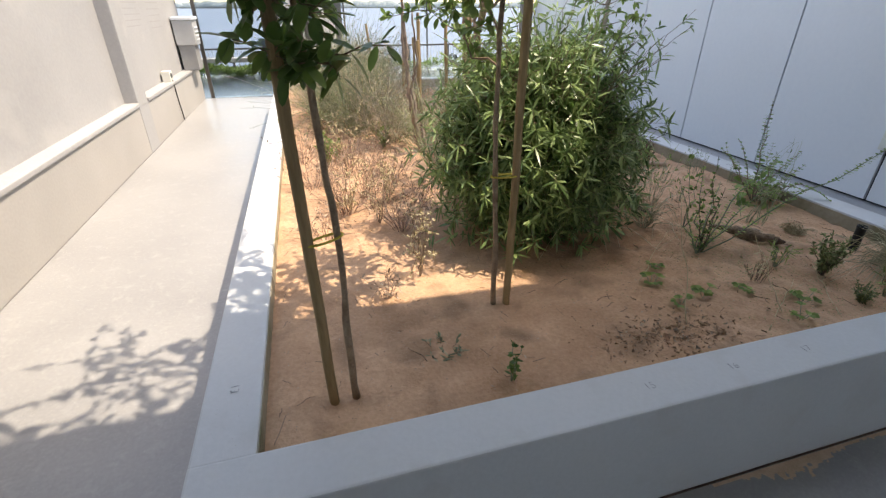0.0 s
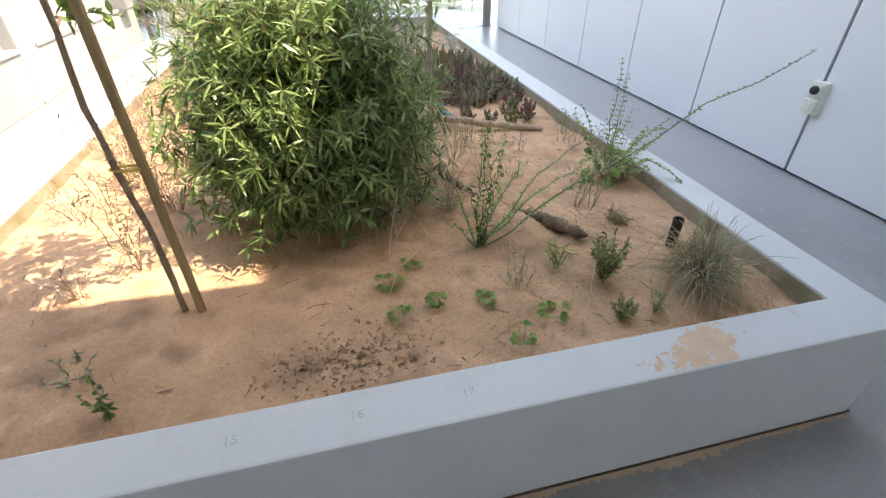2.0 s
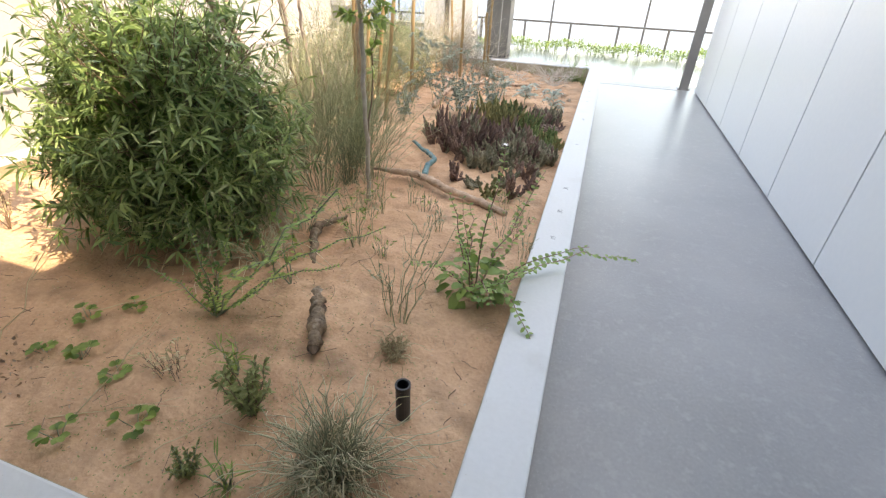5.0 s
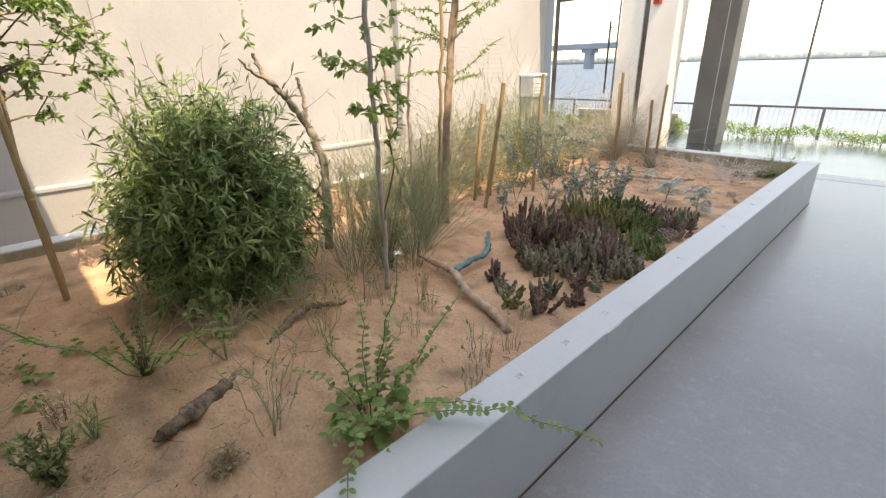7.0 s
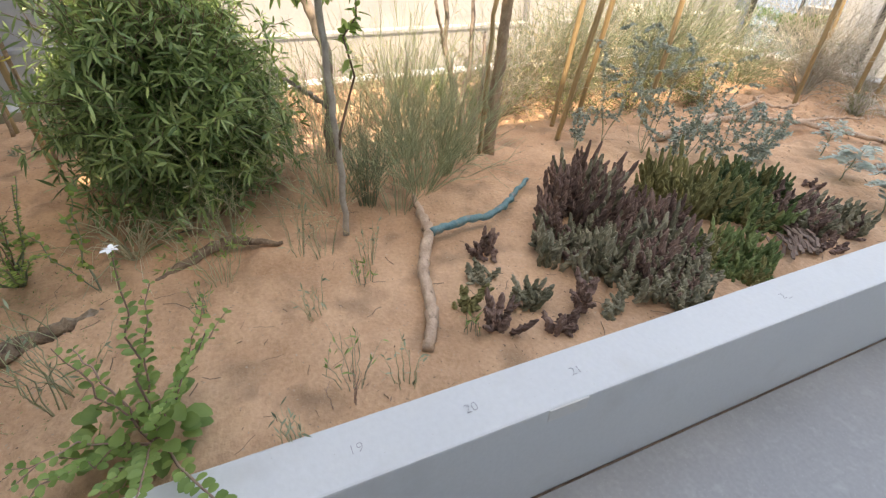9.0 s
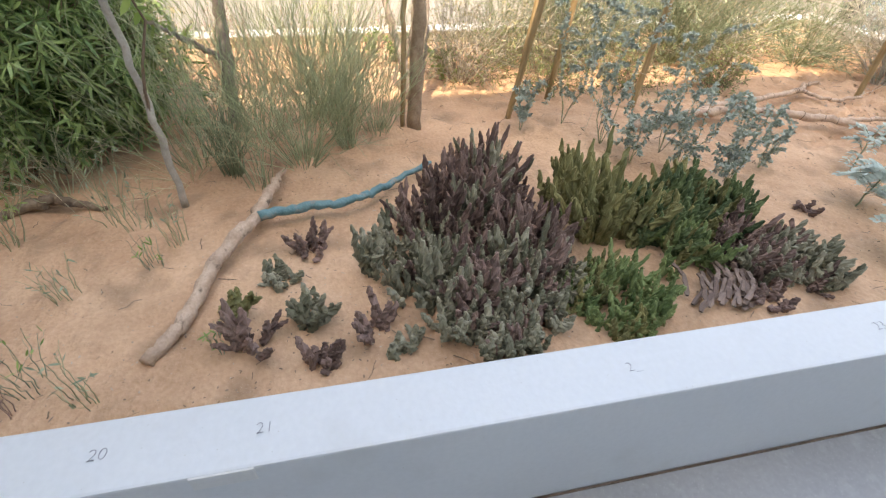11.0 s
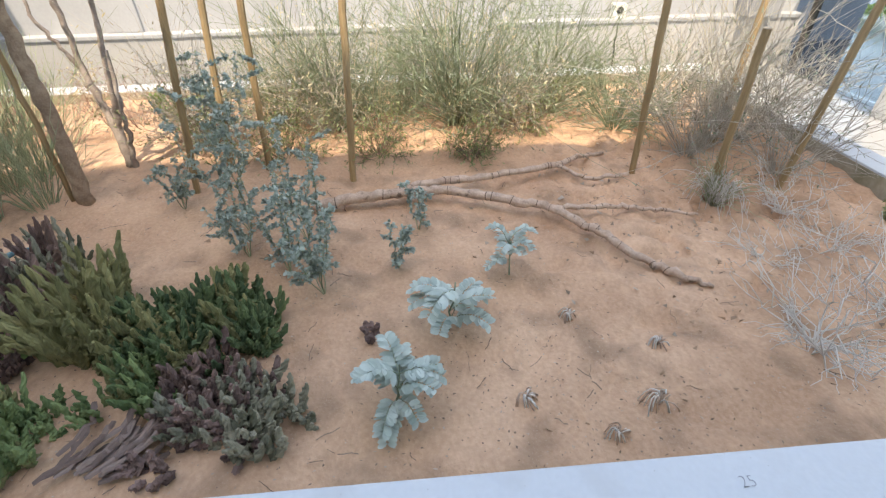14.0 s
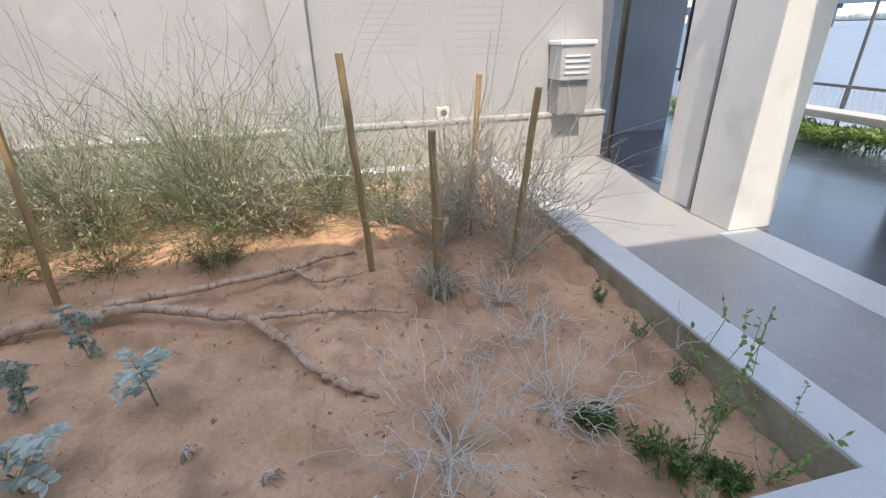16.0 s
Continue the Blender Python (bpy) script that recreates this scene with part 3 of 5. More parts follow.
for i in range(300):
    x = -28 + i * 0.11
    bars.box((x - 0.006, -0.006, 0.11), (x + 0.006, 0.006, 1.02))
part("infill", bars, M_STEEL, rail, kind="stuff")
for x in (-6.3, -1.55, 1.0):
    pole = thing("lamp_pole", "slim grey pole rising behind the railing", "pole", (x, 14.75, -0.6))
    part("shaft", Geo().tube([(0, 0, 0), (0, 0, 6)], [0.03, 0.022], 8), M_RAIL, pole)
    part("base_plate", Geo().box((-0.08, -0.08, 0), (0.08, 0.08, 0.015), 0.003), M_RAIL, pole)
bridge = thing("bridge", "long pale road bridge far across the water", "bridge", (0, 300, -2.4))
part("deck", Geo().box((-700, -5, 12.2), (-112, 5, 14.6), 0.2), M_FAR, bridge)
part("parapet", Geo().box((-700, -5.2, 14.6), (-112, -4.9, 15.6), 0.05), M_FAR, bridge)
for i in range(15):
    x = -130 - i * 38
    part("bridge_pier", Geo().box((x - 2.2, -3, 0), (x + 2.2, 3, 9.8), 0.2).box((x - 4, -4, 9.8), (x + 4, 4, 12.2), 0.3), M_FAR, bridge)
n = 900
sx = rng.uniform(-1400, 1400, n)
mound = Geo().box((-2000, 1500, -2.6), (2000, 1560, 0.5))
for x, s, k in zip(sx, rng.uniform(6, 26, n), rng.uniform(0.5, 1, n)):
    a = np.linspace(0, 2 * np.pi, 7, endpoint=False)
    ring = [np.stack([x + s * c * np.cos(a), 1500 + 12 * np.sin(a), np.full(7, h)], 1) for c, h in ((1, 0), (1.05, 0.35 * s * k), (0.6, 0.7 * s * k))]
    mound.add(np.concatenate(ring), [(i * 7 + j, i * 7 + (j + 1) % 7, i * 7 + 7 + (j + 1) % 7, i * 7 + 7 + j) for i in range(2) for j in range(7)] + [tuple(14 + j for j in range(7))])
solid("backdrop_shore", mound, M_SHORE, "hazy low far shore with trees across the water", "shore", kind="structure", smooth=True)

# ---- things on the plastered wall ----
board = Geo()
for y0, y1, zs in ((6.0, 6.75, np.linspace(1.30, 1.95, 11)), (7.05, 7.75, np.linspace(1.25, 1.95, 10))):
    for z in zs:
        w = (y1 - y0) * rng.uniform(0.7, 1.0)
        board.box((WALL_X - 0.002, y0, z - 0.006), (WALL_X + 0.0008, y0 + w, z + 0.006))
solid("wall_lettering", board, M_PRINT, "rows of faint grey lettering on the cream wall", "lettering", kind="")
ubox = thing("utility_box", "pale metal utility box with louvres on a stand by the wall", "utility box", (-4.77, 8.38, 0))
box_body = part("body", Geo().box((-0.1, -0.2, 0.95), (0.2, 0.2, 1.32), 0.012), M_BOXGREY, ubox)
part("lid", Geo().box((-0.11, -0.22, 1.32), (0.22, 0.22, 1.37), 0.015), M_PANEL, box_body, "white lid")
part("stand", Geo().box((-0.08, -0.18, LEDGE + 0.012), (0.16, 0.18, 0.95), 0.01), M_RENDERGREY, ubox)
for i in range(4):
    part("louvre", Geo().box((0.2, -0.15, 1.02 + i * 0.06), (0.212, 0.15, 1.04 + i * 0.06), 0.002), M_PANEL, box_body)
lbox = thing("outdoor_socket", "small white outdoor socket box on the wall ledge", "socket", (-4.81, 6.87, LEDGE + 0.013))
part("housing", Geo().box((-0.06, -0.07, 0), (0.05, 0.07, 0.14), 0.008), M_PLASTIC, lbox)
part("socket_face", Geo().tube([(0.05, 0, 0.08), (0.057, 0, 0.08)], [0.038, 0.035], 12), M_BLACKPLASTIC, lbox, "round black socket face")
part("cable", Geo().tube(bend((0.052, 0, 0.02), (0.075, 0.01, -0.55), 0.01, 6), 0.008, 6), M_BLACKPLASTIC, lbox)

# ---- plants ----


def spot(x, y, sink=0.012):
    return (x, y, sand_z(x, y) - sink)


def unit(v):
    return v / (np.linalg.norm(v, axis=-1, keepdims=True) + 1e-9)


def leafy_line(geo, line, count, length, width, droop=0.25, spread=0.8, start=0.15, oval=False):
    """Leaves set along a line, turned outward."""
    s = rng.uniform(start, 1, count) * (len(line) - 1)
    i = np.minimum(s.astype(int), len(line) - 2)
    p = line[i] + (line[i + 1] - line[i]) * (s - i)[:, None]
    d = unit(line[i + 1] - line[i])
    (geo.ovals if oval else geo.leaves)(p, d * 0.6 + rng.normal(0, spread, (count, 3)), rng.uniform(0.7, 1.2, count) * length, rng.uniform(0.8, 1.1, count) * width, droop)


def pinnate(geo, line, gap, length, width, start=0.1, lift=0.1):
    """Paired rounded leaflets set in two rows along a shoot."""
    run = np.concatenate([[0], np.cumsum(np.linalg.norm(np.diff(line, axis=0), axis=1))])
    at = np.arange(run[-1] * start, run[-1], gap)
    p = np.stack([np.interp(at, run, line[:, i]) for i in range(3)], 1)
    d = unit(np.stack([np.interp(np.minimum(at + 0.02, run[-1]), run, line[:, i]) for i in range(3)], 1) - np.stack([np.interp(np.maximum(at - 0.02, 0), run, line[:, i]) for i in range(3)], 1))
    side = unit(np.cross(d, [0, 0, 1.0]) + 1e-6)
    small = 1.0 - 0.45 * (at / run[-1]) ** 2
    for w in (-1, 1):
        k = rng.random(len(at)) < 0.93
        geo.ovals(p[k], (side * w + d * 0.45 + rng.normal(0, 0.16, p.shape) + [0, 0, lift])[k], (length * small * rng.uniform(0.75, 1.15, len(at)))[k], (width * small * rng.uniform(0.8, 1.15, len(at)))[k], 0.15)


def round_bush(x, y, rx, ry, height):
    ob = thing("bush", "dense round willow-leaved green bush in the sand", "bush", spot(x, y))
    stems, leaf = Geo(), Geo()
    for _ in range(70):
        a, e = rng.uniform(0, 2 * np.pi), rng.uniform(0.15, 1.45)
        end = np.array([rx * math.cos(a) * math.cos(e), ry * math.sin(a) * math.cos(e), height * (0.45 + 0.52 * math.sin(e))]) * rng.uniform(0.75, 1)
        line = bend((rng.normal(0, 0.08), rng.normal(0, 0.08), 0), end, 0.06, 7)
        stems.tube(line, [0.007, 0.002], 4, caps=False)
    n = 3800
    d = unit(rng.normal(0, 1, (n, 3)))
    lump = 0.95 + 0.26 * np.sin(d[:, 0] * 5 + 1) * np.sin(d[:, 1] * 6 + 2) + 0.09 * np.sin(d[:, 2] * 9 + d[:, 0] * 4)
    r = (1 - rng.exponential(0.12, n).clip(0, 0.75)) * lump
    p = d * r[:, None] * [rx, ry, height * 0.53] + [0, 0, height * 0.5]
    p[:, :2] *= (1.08 - 0.32 * np.clip(p[:, 2:3] / height - 0.45, 0, 1) - 0.3 * np.clip(0.3 - p[:, 2:3] / height, 0, 1))
    p[:, 2] = np.where(p[:, 2] < 0.04, rng.uniform(0.04, 0.2, n), p[:, 2])
    leaf.leaves(p, d * 0.55 + rng.normal(0, 0.75, (n, 3)) + [0, 0, 0.1], rng.uniform(0.05, 0.10, n), rng.uniform(0.007, 0.011, n), 0.15)
    for _ in range(1250):
        o = unit(rng.normal(0, 1, 3))
        root = o * rng.uniform(0.72, 0.98) * np.array([rx, ry, height * 0.52]) + [0, 0, height * 0.5]
        if root[2] < 0.06:
            root[2] = rng.uniform(0.06, 0.25)
        root[:2] *= 1.06 - 0.34 * max(0.0, root[2] / height - 0.45) - 0.3 * max(0.0, 0.3 - root[2] / height)
        line = bend(root, root + (o * 0.8 + rng.normal(0, 0.4, 3) + [0, 0, 0.25]) * rng.uniform(0.08, 0.2), 0.05, 6)
        stems.tube(line, [0.002, 0.001], 3, caps=False)
        leafy_line(leaf, line, 7, 0.075, 0.011, 0.15, 0.65, 0.0)
        axis = unit(line[-1] - line[0])
        side = unit(np.cross(axis, rng.normal(0, 1, 3)))
        up = np.cross(axis, side)
        turns = np.arange(7) * 0.9 + rng.normal(0, 0.2, 7)
        ways = side * np.cos(turns)[:, None] + up * np.sin(turns)[:, None] + axis * rng.uniform(0.15, 0.7, (7, 1))
        leaf.leaves(np.repeat(line[-1:], 7, 0) - axis * rng.uniform(0, 0.02, (7, 1)), ways, rng.uniform(0.045, 0.095, 7), rng.uniform(0.008, 0.0128, 7), 0.18)
    # inner leaves in a darker green that paints the shade inside the bush
    dim_leaf = Geo()
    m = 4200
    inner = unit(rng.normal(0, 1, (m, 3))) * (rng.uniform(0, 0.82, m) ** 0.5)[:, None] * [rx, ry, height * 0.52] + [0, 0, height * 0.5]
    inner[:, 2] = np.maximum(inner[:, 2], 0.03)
    dim_leaf.leaves(inner, rng.normal(0, 1, (m, 3)), 0.10, 0.03, 0.2)
    part("inner_foliage", dim_leaf, M_TREELEAF, ob, "inner leaves, darker green for the shade inside the bush", smooth=True)
    for _ in range(110):
        a = rng.uniform(0, 2 * np.pi)
        s = rng.uniform(0.1, 0.9)
        root = np.array([rx * s * math.cos(a), ry * s * math.sin(a), height * rng.uniform(0.75, 0.98)])
        line = bend(root, root + [rng.normal(0, 0.12) + 0.12 * math.cos(a), rng.normal(0, 0.12) + 0.12 * math.sin(a), rng.uniform(0.08, 0.5) * (1.25 - 0.6 * s)], 0.05, 6)
        stems.tube(line, [0.0025, 0.001], 3, caps=False)
        leafy_line(leaf, line, 9, 0.08, 0.012, 0.2, 0.6)
    for _ in range(22):
        root = np.array([rx * rng.uniform(0.2, 0.8), ry * rng.uniform(-0.6, 0.6), height * rng.uniform(0.6, 0.9)])
        line = bend(root, root + [rng.uniform(0.15, 0.45), rng.normal(0, 0.15), rng.uniform(0.1, 0.4)], 0.04, 8)
        stems.tube(line, [0.0025, 0.001], 3, caps=False)
        leafy_line(leaf, line, 15, 0.055, 0.011, 0.2, 0.7, 0.2)
    for _ in range(26):
        a = rng.uniform(0, 2 * np.pi)
        root = np.array([rx * 0.9 * math.cos(a), ry * 0.9 * math.sin(a), rng.uniform(0.1, 0.4)])
        line = bend(root, root + [0.22 * math.cos(a), 0.22 * math.sin(a), rng.uniform(-0.1, 0.1)], 0.08, 5)
        line[:, 2] = np.maximum(line[:, 2], 0.03)
        leafy_line(leaf, line, 14, 0.08, 0.015, 0.2, 0.5)
    part("canopy", stems, M_TWIG, ob, smooth=True)
    part("foliage", leaf, M_BUSHLEAF, ob, smooth=True)
    return ob


def staked_tree(x, y, sx, sy, label, trunk_pts, stake_top, crown, leaves_n, mat=M_TREELEAF, leaf_len=0.05, lean=(0, 0)):
    """A young tree on a wooden stake. crown: branches (height, way, reach)."""
    ob = thing("young_tree", label, "tree", spot(x, y))
    trunk, twigs, leaf = Geo(), Geo(), Geo()
    pts = np.array(trunk_pts, float)
    s = np.linspace(0, len(pts) - 1, 26)
    line = np.stack([np.interp(s, range(len(pts)), pts[:, i]) for i in range(3)], 1)
    line[1:-1, :2] += rng.normal(0, 0.0022, (24, 2))
    trunk.tube(line, np.linspace(0.0125, 0.006, 26) * (1 + rng.normal(0, 0.1, 26)), 8)
    for h, way, reach in crown:
        k = int(np.argmin(np.abs(line[:, 2] - h)))
        root = line[k]
        end = root + np.array([math.cos(way) * reach, math.sin(way) * reach, reach * rng.uniform(0.05, 0.6)])
        b = bend(root, end, 0.08, 7)
        twigs.tube(b, [0.005, 0.0015], 4, caps=False)
        for _ in range(5):
            q = b[rng.integers(2, 7)]
            w = rng.normal(0, 1, 3) * [1, 1, 0.6]
            c = bend(q, q + unit(w) * reach * 0.45, 0.08, 5)
            twigs.tube(c, [0.0022, 0.001], 3, caps=False)
            leafy_line(leaf, c, leaves_n // (6 * len(crown)) + 1, leaf_len, leaf_len * 0.55, 0.15, 0.7, oval=True)
        leafy_line(leaf, b, leaves_n // (6 * len(crown)) + 1, leaf_len, leaf_len * 0.55, 0.15, 0.7, oval=True)
    stem = part("trunk", trunk, M_BARK, ob, smooth=True)
    part("branchwork", twigs, M_TWIG, stem, smooth=True)
    part("foliage", leaf, mat, stem, smooth=True)
    wooden_stake(sx, sy, stake_top, lean)
    for h in (0.58,):
        k = int(np.argmin(np.abs(line[:, 2] - h)))
        c = (line[k] + [x, y, 0] + np.array([sx, sy, h])) / 2 - [x, y, 0]
        c[2] = h
        away = np.linalg.norm((line[k] + [x, y, 0] - np.array([sx, sy, h]))[:2]) / 2 + 0.017
        a = np.linspace(0, 2 * np.pi, 15)
        turn = math.atan2(sy - (line[k][1] + y), sx - (line[k][0] + x))
        ring = np.stack([c[0] + away * np.cos(a) * math.cos(turn) - 0.02 * np.sin(a) * math.sin(turn), c[1] + away * np.cos(a) * math.sin(turn) + 0.02 * np.sin(a) * math.cos(turn), np.full(15, h)], 1)
        part("tie", Geo().tube(ring, 0.004, 4), M_TIE, ob, "yellow rubber tie")
    return ob


def wooden_stake(x, y, top, lean=(0, 0), size=0.0155, label="round tan wooden stake driven into the sand"):
    z = sand_z(x, y)
    h = top - z + 0.03
    line = np.linspace((0, 0, -0.03), (lean[0], lean[1], h), 9)
    line[1:-1, :2] += rng.normal(0, 0.0015, (7, 2))
    ob = solid("stake", Geo().tube(line, size, 8), M_STAKE, label, "stake", kind="", smooth=False, place=(x, y, z))
    part("cut_end", Geo().tube([(lean[0], lean[1], h - 0.001), (lean[0], lean[1], h + 0.004)], [size * 1.02, size * 0.9], 8), M_CUT, ob, "pale sawn end")
    return tagged(ob, group="stakes in the sand")


def broom(x, y, height, spread, count, label, mat=M_BROOM, stems_mat=M_BROOM, leaves=0, side=3, low=0.5, name="broom_bush", thick=0.0028, tangle=0.35, foot=0.04):
    """A bush of many fine upright stems."""
    ob = thing(name, label, "bush", spot(x, y))
    bunches, leaf = [Geo() for _ in range(8 if count > 39 else 3 if count > 15 else 1)], Geo()
    for i in range(count):
        g = bunches[i % len(bunches)]
        a, s = 2 * np.pi * ((i % len(bunches)) + rng.uniform(-0.3, 1.3)) / len(bunches), math.sqrt(rng.uniform(0, 1))
        end = np.array([spread * s * math.cos(a), spread * s * math.sin(a), height * rng.uniform(low, 1) * (1 - 0.25 * s * s)])
        start = np.array([foot * math.cos(a) * s, foot * math.sin(a) * s, 0])
        line = bend(start, end, 0.035, 7)
        line[:, :2] += (end[:2] * 0.25)[None] * (np.linspace(0, 1, 7)[:, None] ** 2 - np.linspace(0, 1, 7)[:, None])
        g.tube(line, [thick, thick * 0.35], 3, caps=False)
        for _ in range(side):
            q = line[rng.integers(2, 6)]
            d = unit(end - start) * 0.8 + rng.normal(0, tangle, 3)
            sub = bend(q, q + d * height * rng.uniform(0.15, 0.4), 0.05, 5)
            g.tube(sub, [thick * 0.6, thick * 0.25], 3, caps=False)
            if leaves:
                leafy_line(leaf, sub, leaves, 0.028, 0.0065, 0.1, 0.6)
    for g in bunches:
        part("stem", g, stems_mat, ob, smooth=True)
    if leaves:
        part("foliage", leaf, mat, ob, smooth=True)
    return ob


FINGERS = {}


def bumpy(geo, line, radius):
    """A fleshy finger set with staggered teeth, rounded at its tip."""
    k, sides = len(line), 8
    t = np.linspace(0, 1, k)
    r = radius * (0.8 + 0.3 * np.sin(np.pi * np.clip(t * 1.1, 0, 1)))
    r[0] *= 0.75
    r[-3:] *= [1.0, 0.88, 0.42]
    ang = np.arange(sides) * 2 * np.pi / sides
    bump = np.where((np.arange(sides)[None] + np.arange(k)[:, None]) % 2, 1.2, 0.74)
    ring = line[:, None] + (r[:, None] * bump)[:, :, None] * np.stack([np.cos(ang), np.sin(ang), 0 * ang], 1)[None]
    geo.add(ring.reshape(-1, 3), [(i * sides + j, i * sides + (j + 1) % sides, (i + 1) * sides + (j + 1) % sides, (i + 1) * sides + j) for i in range(k - 1) for j in range(sides)]
            + [tuple((k - 1) * sides + j for j in range(sides))])


def finger_mesh(mat):
    """One of eight upright, toothed fingers of unit height, shared by all clumps of a colour."""
    kinds = FINGERS.setdefault(mat.name, [])
    if len(kinds) < 8:
        g = Geo()
        line = bend((0, 0, 0), (rng.normal(0, 0.07), rng.normal(0, 0.07), 1), 0.05, 13)
        bumpy(g, line, 0.062)
        if len(kinds) % 2:
            a, h = rng.uniform(0, 6.28), rng.integers(3, 6)
            bumpy(g, bend(line[h], line[h] + [0.2 * math.cos(a), 0.2 * math.sin(a), 0.42], 0.06, 9), 0.054)
        kinds.append(g.mesh("finger", mat, False))
        return kinds[-1]
    return kinds[rng.integers(0, 8)]


def succulent(x, y, rx, ry, height, count, mat, label, lean=0.35, group="finger succulents", other=None, fat=1.0):
    """A clump of upright toothed fingers in small bunches, each finger a part."""
    ob = thing("succulent", label, "succulent", spot(x, y, 0.02), group)
    left = int(count * 0.92)
    while left > 0:
        a, s = rng.uniform(0, 2 * np.pi), math.sqrt(rng.uniform(0, 1))
        bx, by, size = rx * s * math.cos(a), ry * s * math.sin(a), rng.uniform(0.6, 1.12) * (1 - 0.3 * s * s)
        tint = other if other and rng.random() < 0.3 else mat
        way, bias = rng.uniform(0, 6.28), rng.uniform(0, 0.25)
        for _ in range(min(left, int(rng.integers(5, 12)))):
            left -= 1
            c, d = rng.uniform(0, 2 * np.pi), math.sqrt(rng.uniform(0, 1))
            h = height * size * rng.uniform(0.45, 1.08)
            w = rng.uniform(0.8, 1.15) * (0.132 + 0.19 * h) * fat
            f = new("finger", finger_mesh(tint))
            f.matrix_basis = Matrix.Translation((bx + 0.03 * d * math.cos(c), by + 0.03 * d * math.sin(c), 0)) @ Euler((bias * math.sin(way), bias * math.cos(way), 0)).to_matrix().to_4x4() @ \
                Euler((0, lean * d + rng.normal(0, 0.09), c)).to_matrix().to_4x4() @ Matrix.Diagonal((w, w, h, 1)) @ pose(0, 0, 0, 0, 0, rng.uniform(0, 360))
            f.parent = ob
    return ob


def leaflet_plant(x, y, height, stems, mat, label, leaf_len=0.03, leaf_w=0.016, per=22, spread=0.35, name="seedling", stem_mat=M_SAGE, category="plant", group="", base_leaf=0.2, twigs=0, stalk=0.003):
    """Upright stems set with small oval leaves."""
    ob = thing(name, label, category, spot(x, y), group)
    g, leaf = Geo(), Geo()
    for i in range(stems):
        a = 2 * np.pi * i / stems + rng.normal(0, 0.4)
        s = spread * rng.uniform(0.3, 1.0)
        line = bend((0, 0, 0), (s * height * math.cos(a), s * height * math.sin(a), height * rng.uniform(0.7, 1)), 0.05, 7)
        g.tube(line, [stalk, 0.001], 4, caps=False)
        leafy_line(leaf, line, per, leaf_len, leaf_w, 0.15, 0.8, base_leaf)
        for _ in range(twigs):
            k = line[rng.integers(2, 7)]
            sub = bend(k, k + unit(rng.normal(0, 1, 3) * [1, 1, 0.5]) * height * rng.uniform(0.1, 0.22), 0.05, 5)
            g.tube(sub, [0.0015, 0.0007], 3, caps=False)
            leafy_line(leaf, sub, per // 2, leaf_len, leaf_w, 0.15, 0.8, 0.2)
    part("canopy", g, stem_mat, ob, smooth=True)
    part("foliage", leaf, mat, ob, smooth=True)
    return ob


def frond_plant(x, y, height, fronds, mat, label, reach=0.14, group="blue-grey seedlings"):
    """A seedling with arching feather fronds of paired leaflets."""
    ob = thing("seedling", label, "plant", spot(x, y), group)
    g, leaf = Geo(), Geo()
    stem = bend((0, 0, 0), (rng.normal(0, 0.02), rng.normal(0, 0.02), height), 0.03, 8)
    g.tube(stem, [0.004, 0.002], 5)
    for i in range(fronds):
        q = stem[rng.integers(2, 8)]
        a = i * 2.4 + rng.normal(0, 0.2)
        end = q + [reach * math.cos(a), reach * math.sin(a), rng.uniform(-0.02, 0.07)]
        line = bend(q, end, 0.03, 8)
        line[:, 2] += 0.03 * np.sin(np.linspace(0, np.pi, 8))
        g.tube(line, [0.0016, 0.0008], 3, caps=False)
        d = unit(end - q)
        side = np.cross(d, [0, 0, 1.0])
        for s in np.linspace(0.15, 1, 13):
            p = line[0] + (line[-1] - line[0]) * s + [0, 0, 0.03 * math.sin(s * math.pi)]
            for w in (-1, 1):
                leaf.ovals([p], [side * w + d * 0.55 + [0, 0, rng.normal(0.1, 0.2)]], reach * 0.36 * (1.15 - 0.45 * s), reach * 0.15, 0.15)
    part("canopy", g, M_SAGE, ob, smooth=True)
    part("foliage", leaf, mat, ob, smooth=True)
    return ob


def grass_tuft(x, y, height, count, label, mat=M_GRASS, second=M_STRAW, spread=0.9):
    ob = thing("grass_tuft", label, "grass", spot(x, y), "grass tufts")
    for name, m, share in (("green_foliage", mat, 0.5), ("dry_foliage", second, 0.5)):
        g = Geo()
        for _ in range(int(count * share)):
            a, s = rng.uniform(0, 2 * np.pi), rng.uniform(0.15, 1)
            t = np.linspace(0, 1, 8)[:, None]
            dry = name == "dry_foliage"
            out = height * spread * s * rng.uniform(0.3, 1.55)
            top = height * rng.uniform(0.45, 0.95) * (1.15 - 0.4 * s)
            rise = top * (3.3 * t * (1 - t) * (0.8 + 0.4 * t)) if dry else top * (1.9 * t - 0.85 * t * t * (0.5 + s))
            line = np.concatenate([out * math.cos(a) * t ** 1.2, out * math.sin(a) * t ** 1.2, rise], 1)
            line[1:, :2] += rng.normal(0, 0.008, (7, 2))
            line[:, 2] = np.maximum(line[:, 2], 0.01)
            line += [0.02 * math.cos(a), 0.02 * math.sin(a), 0]
            g.tube(line, [0.0026, 0.001], 3, caps=False)
        part(name, g, m, ob, smooth=True)
    return ob


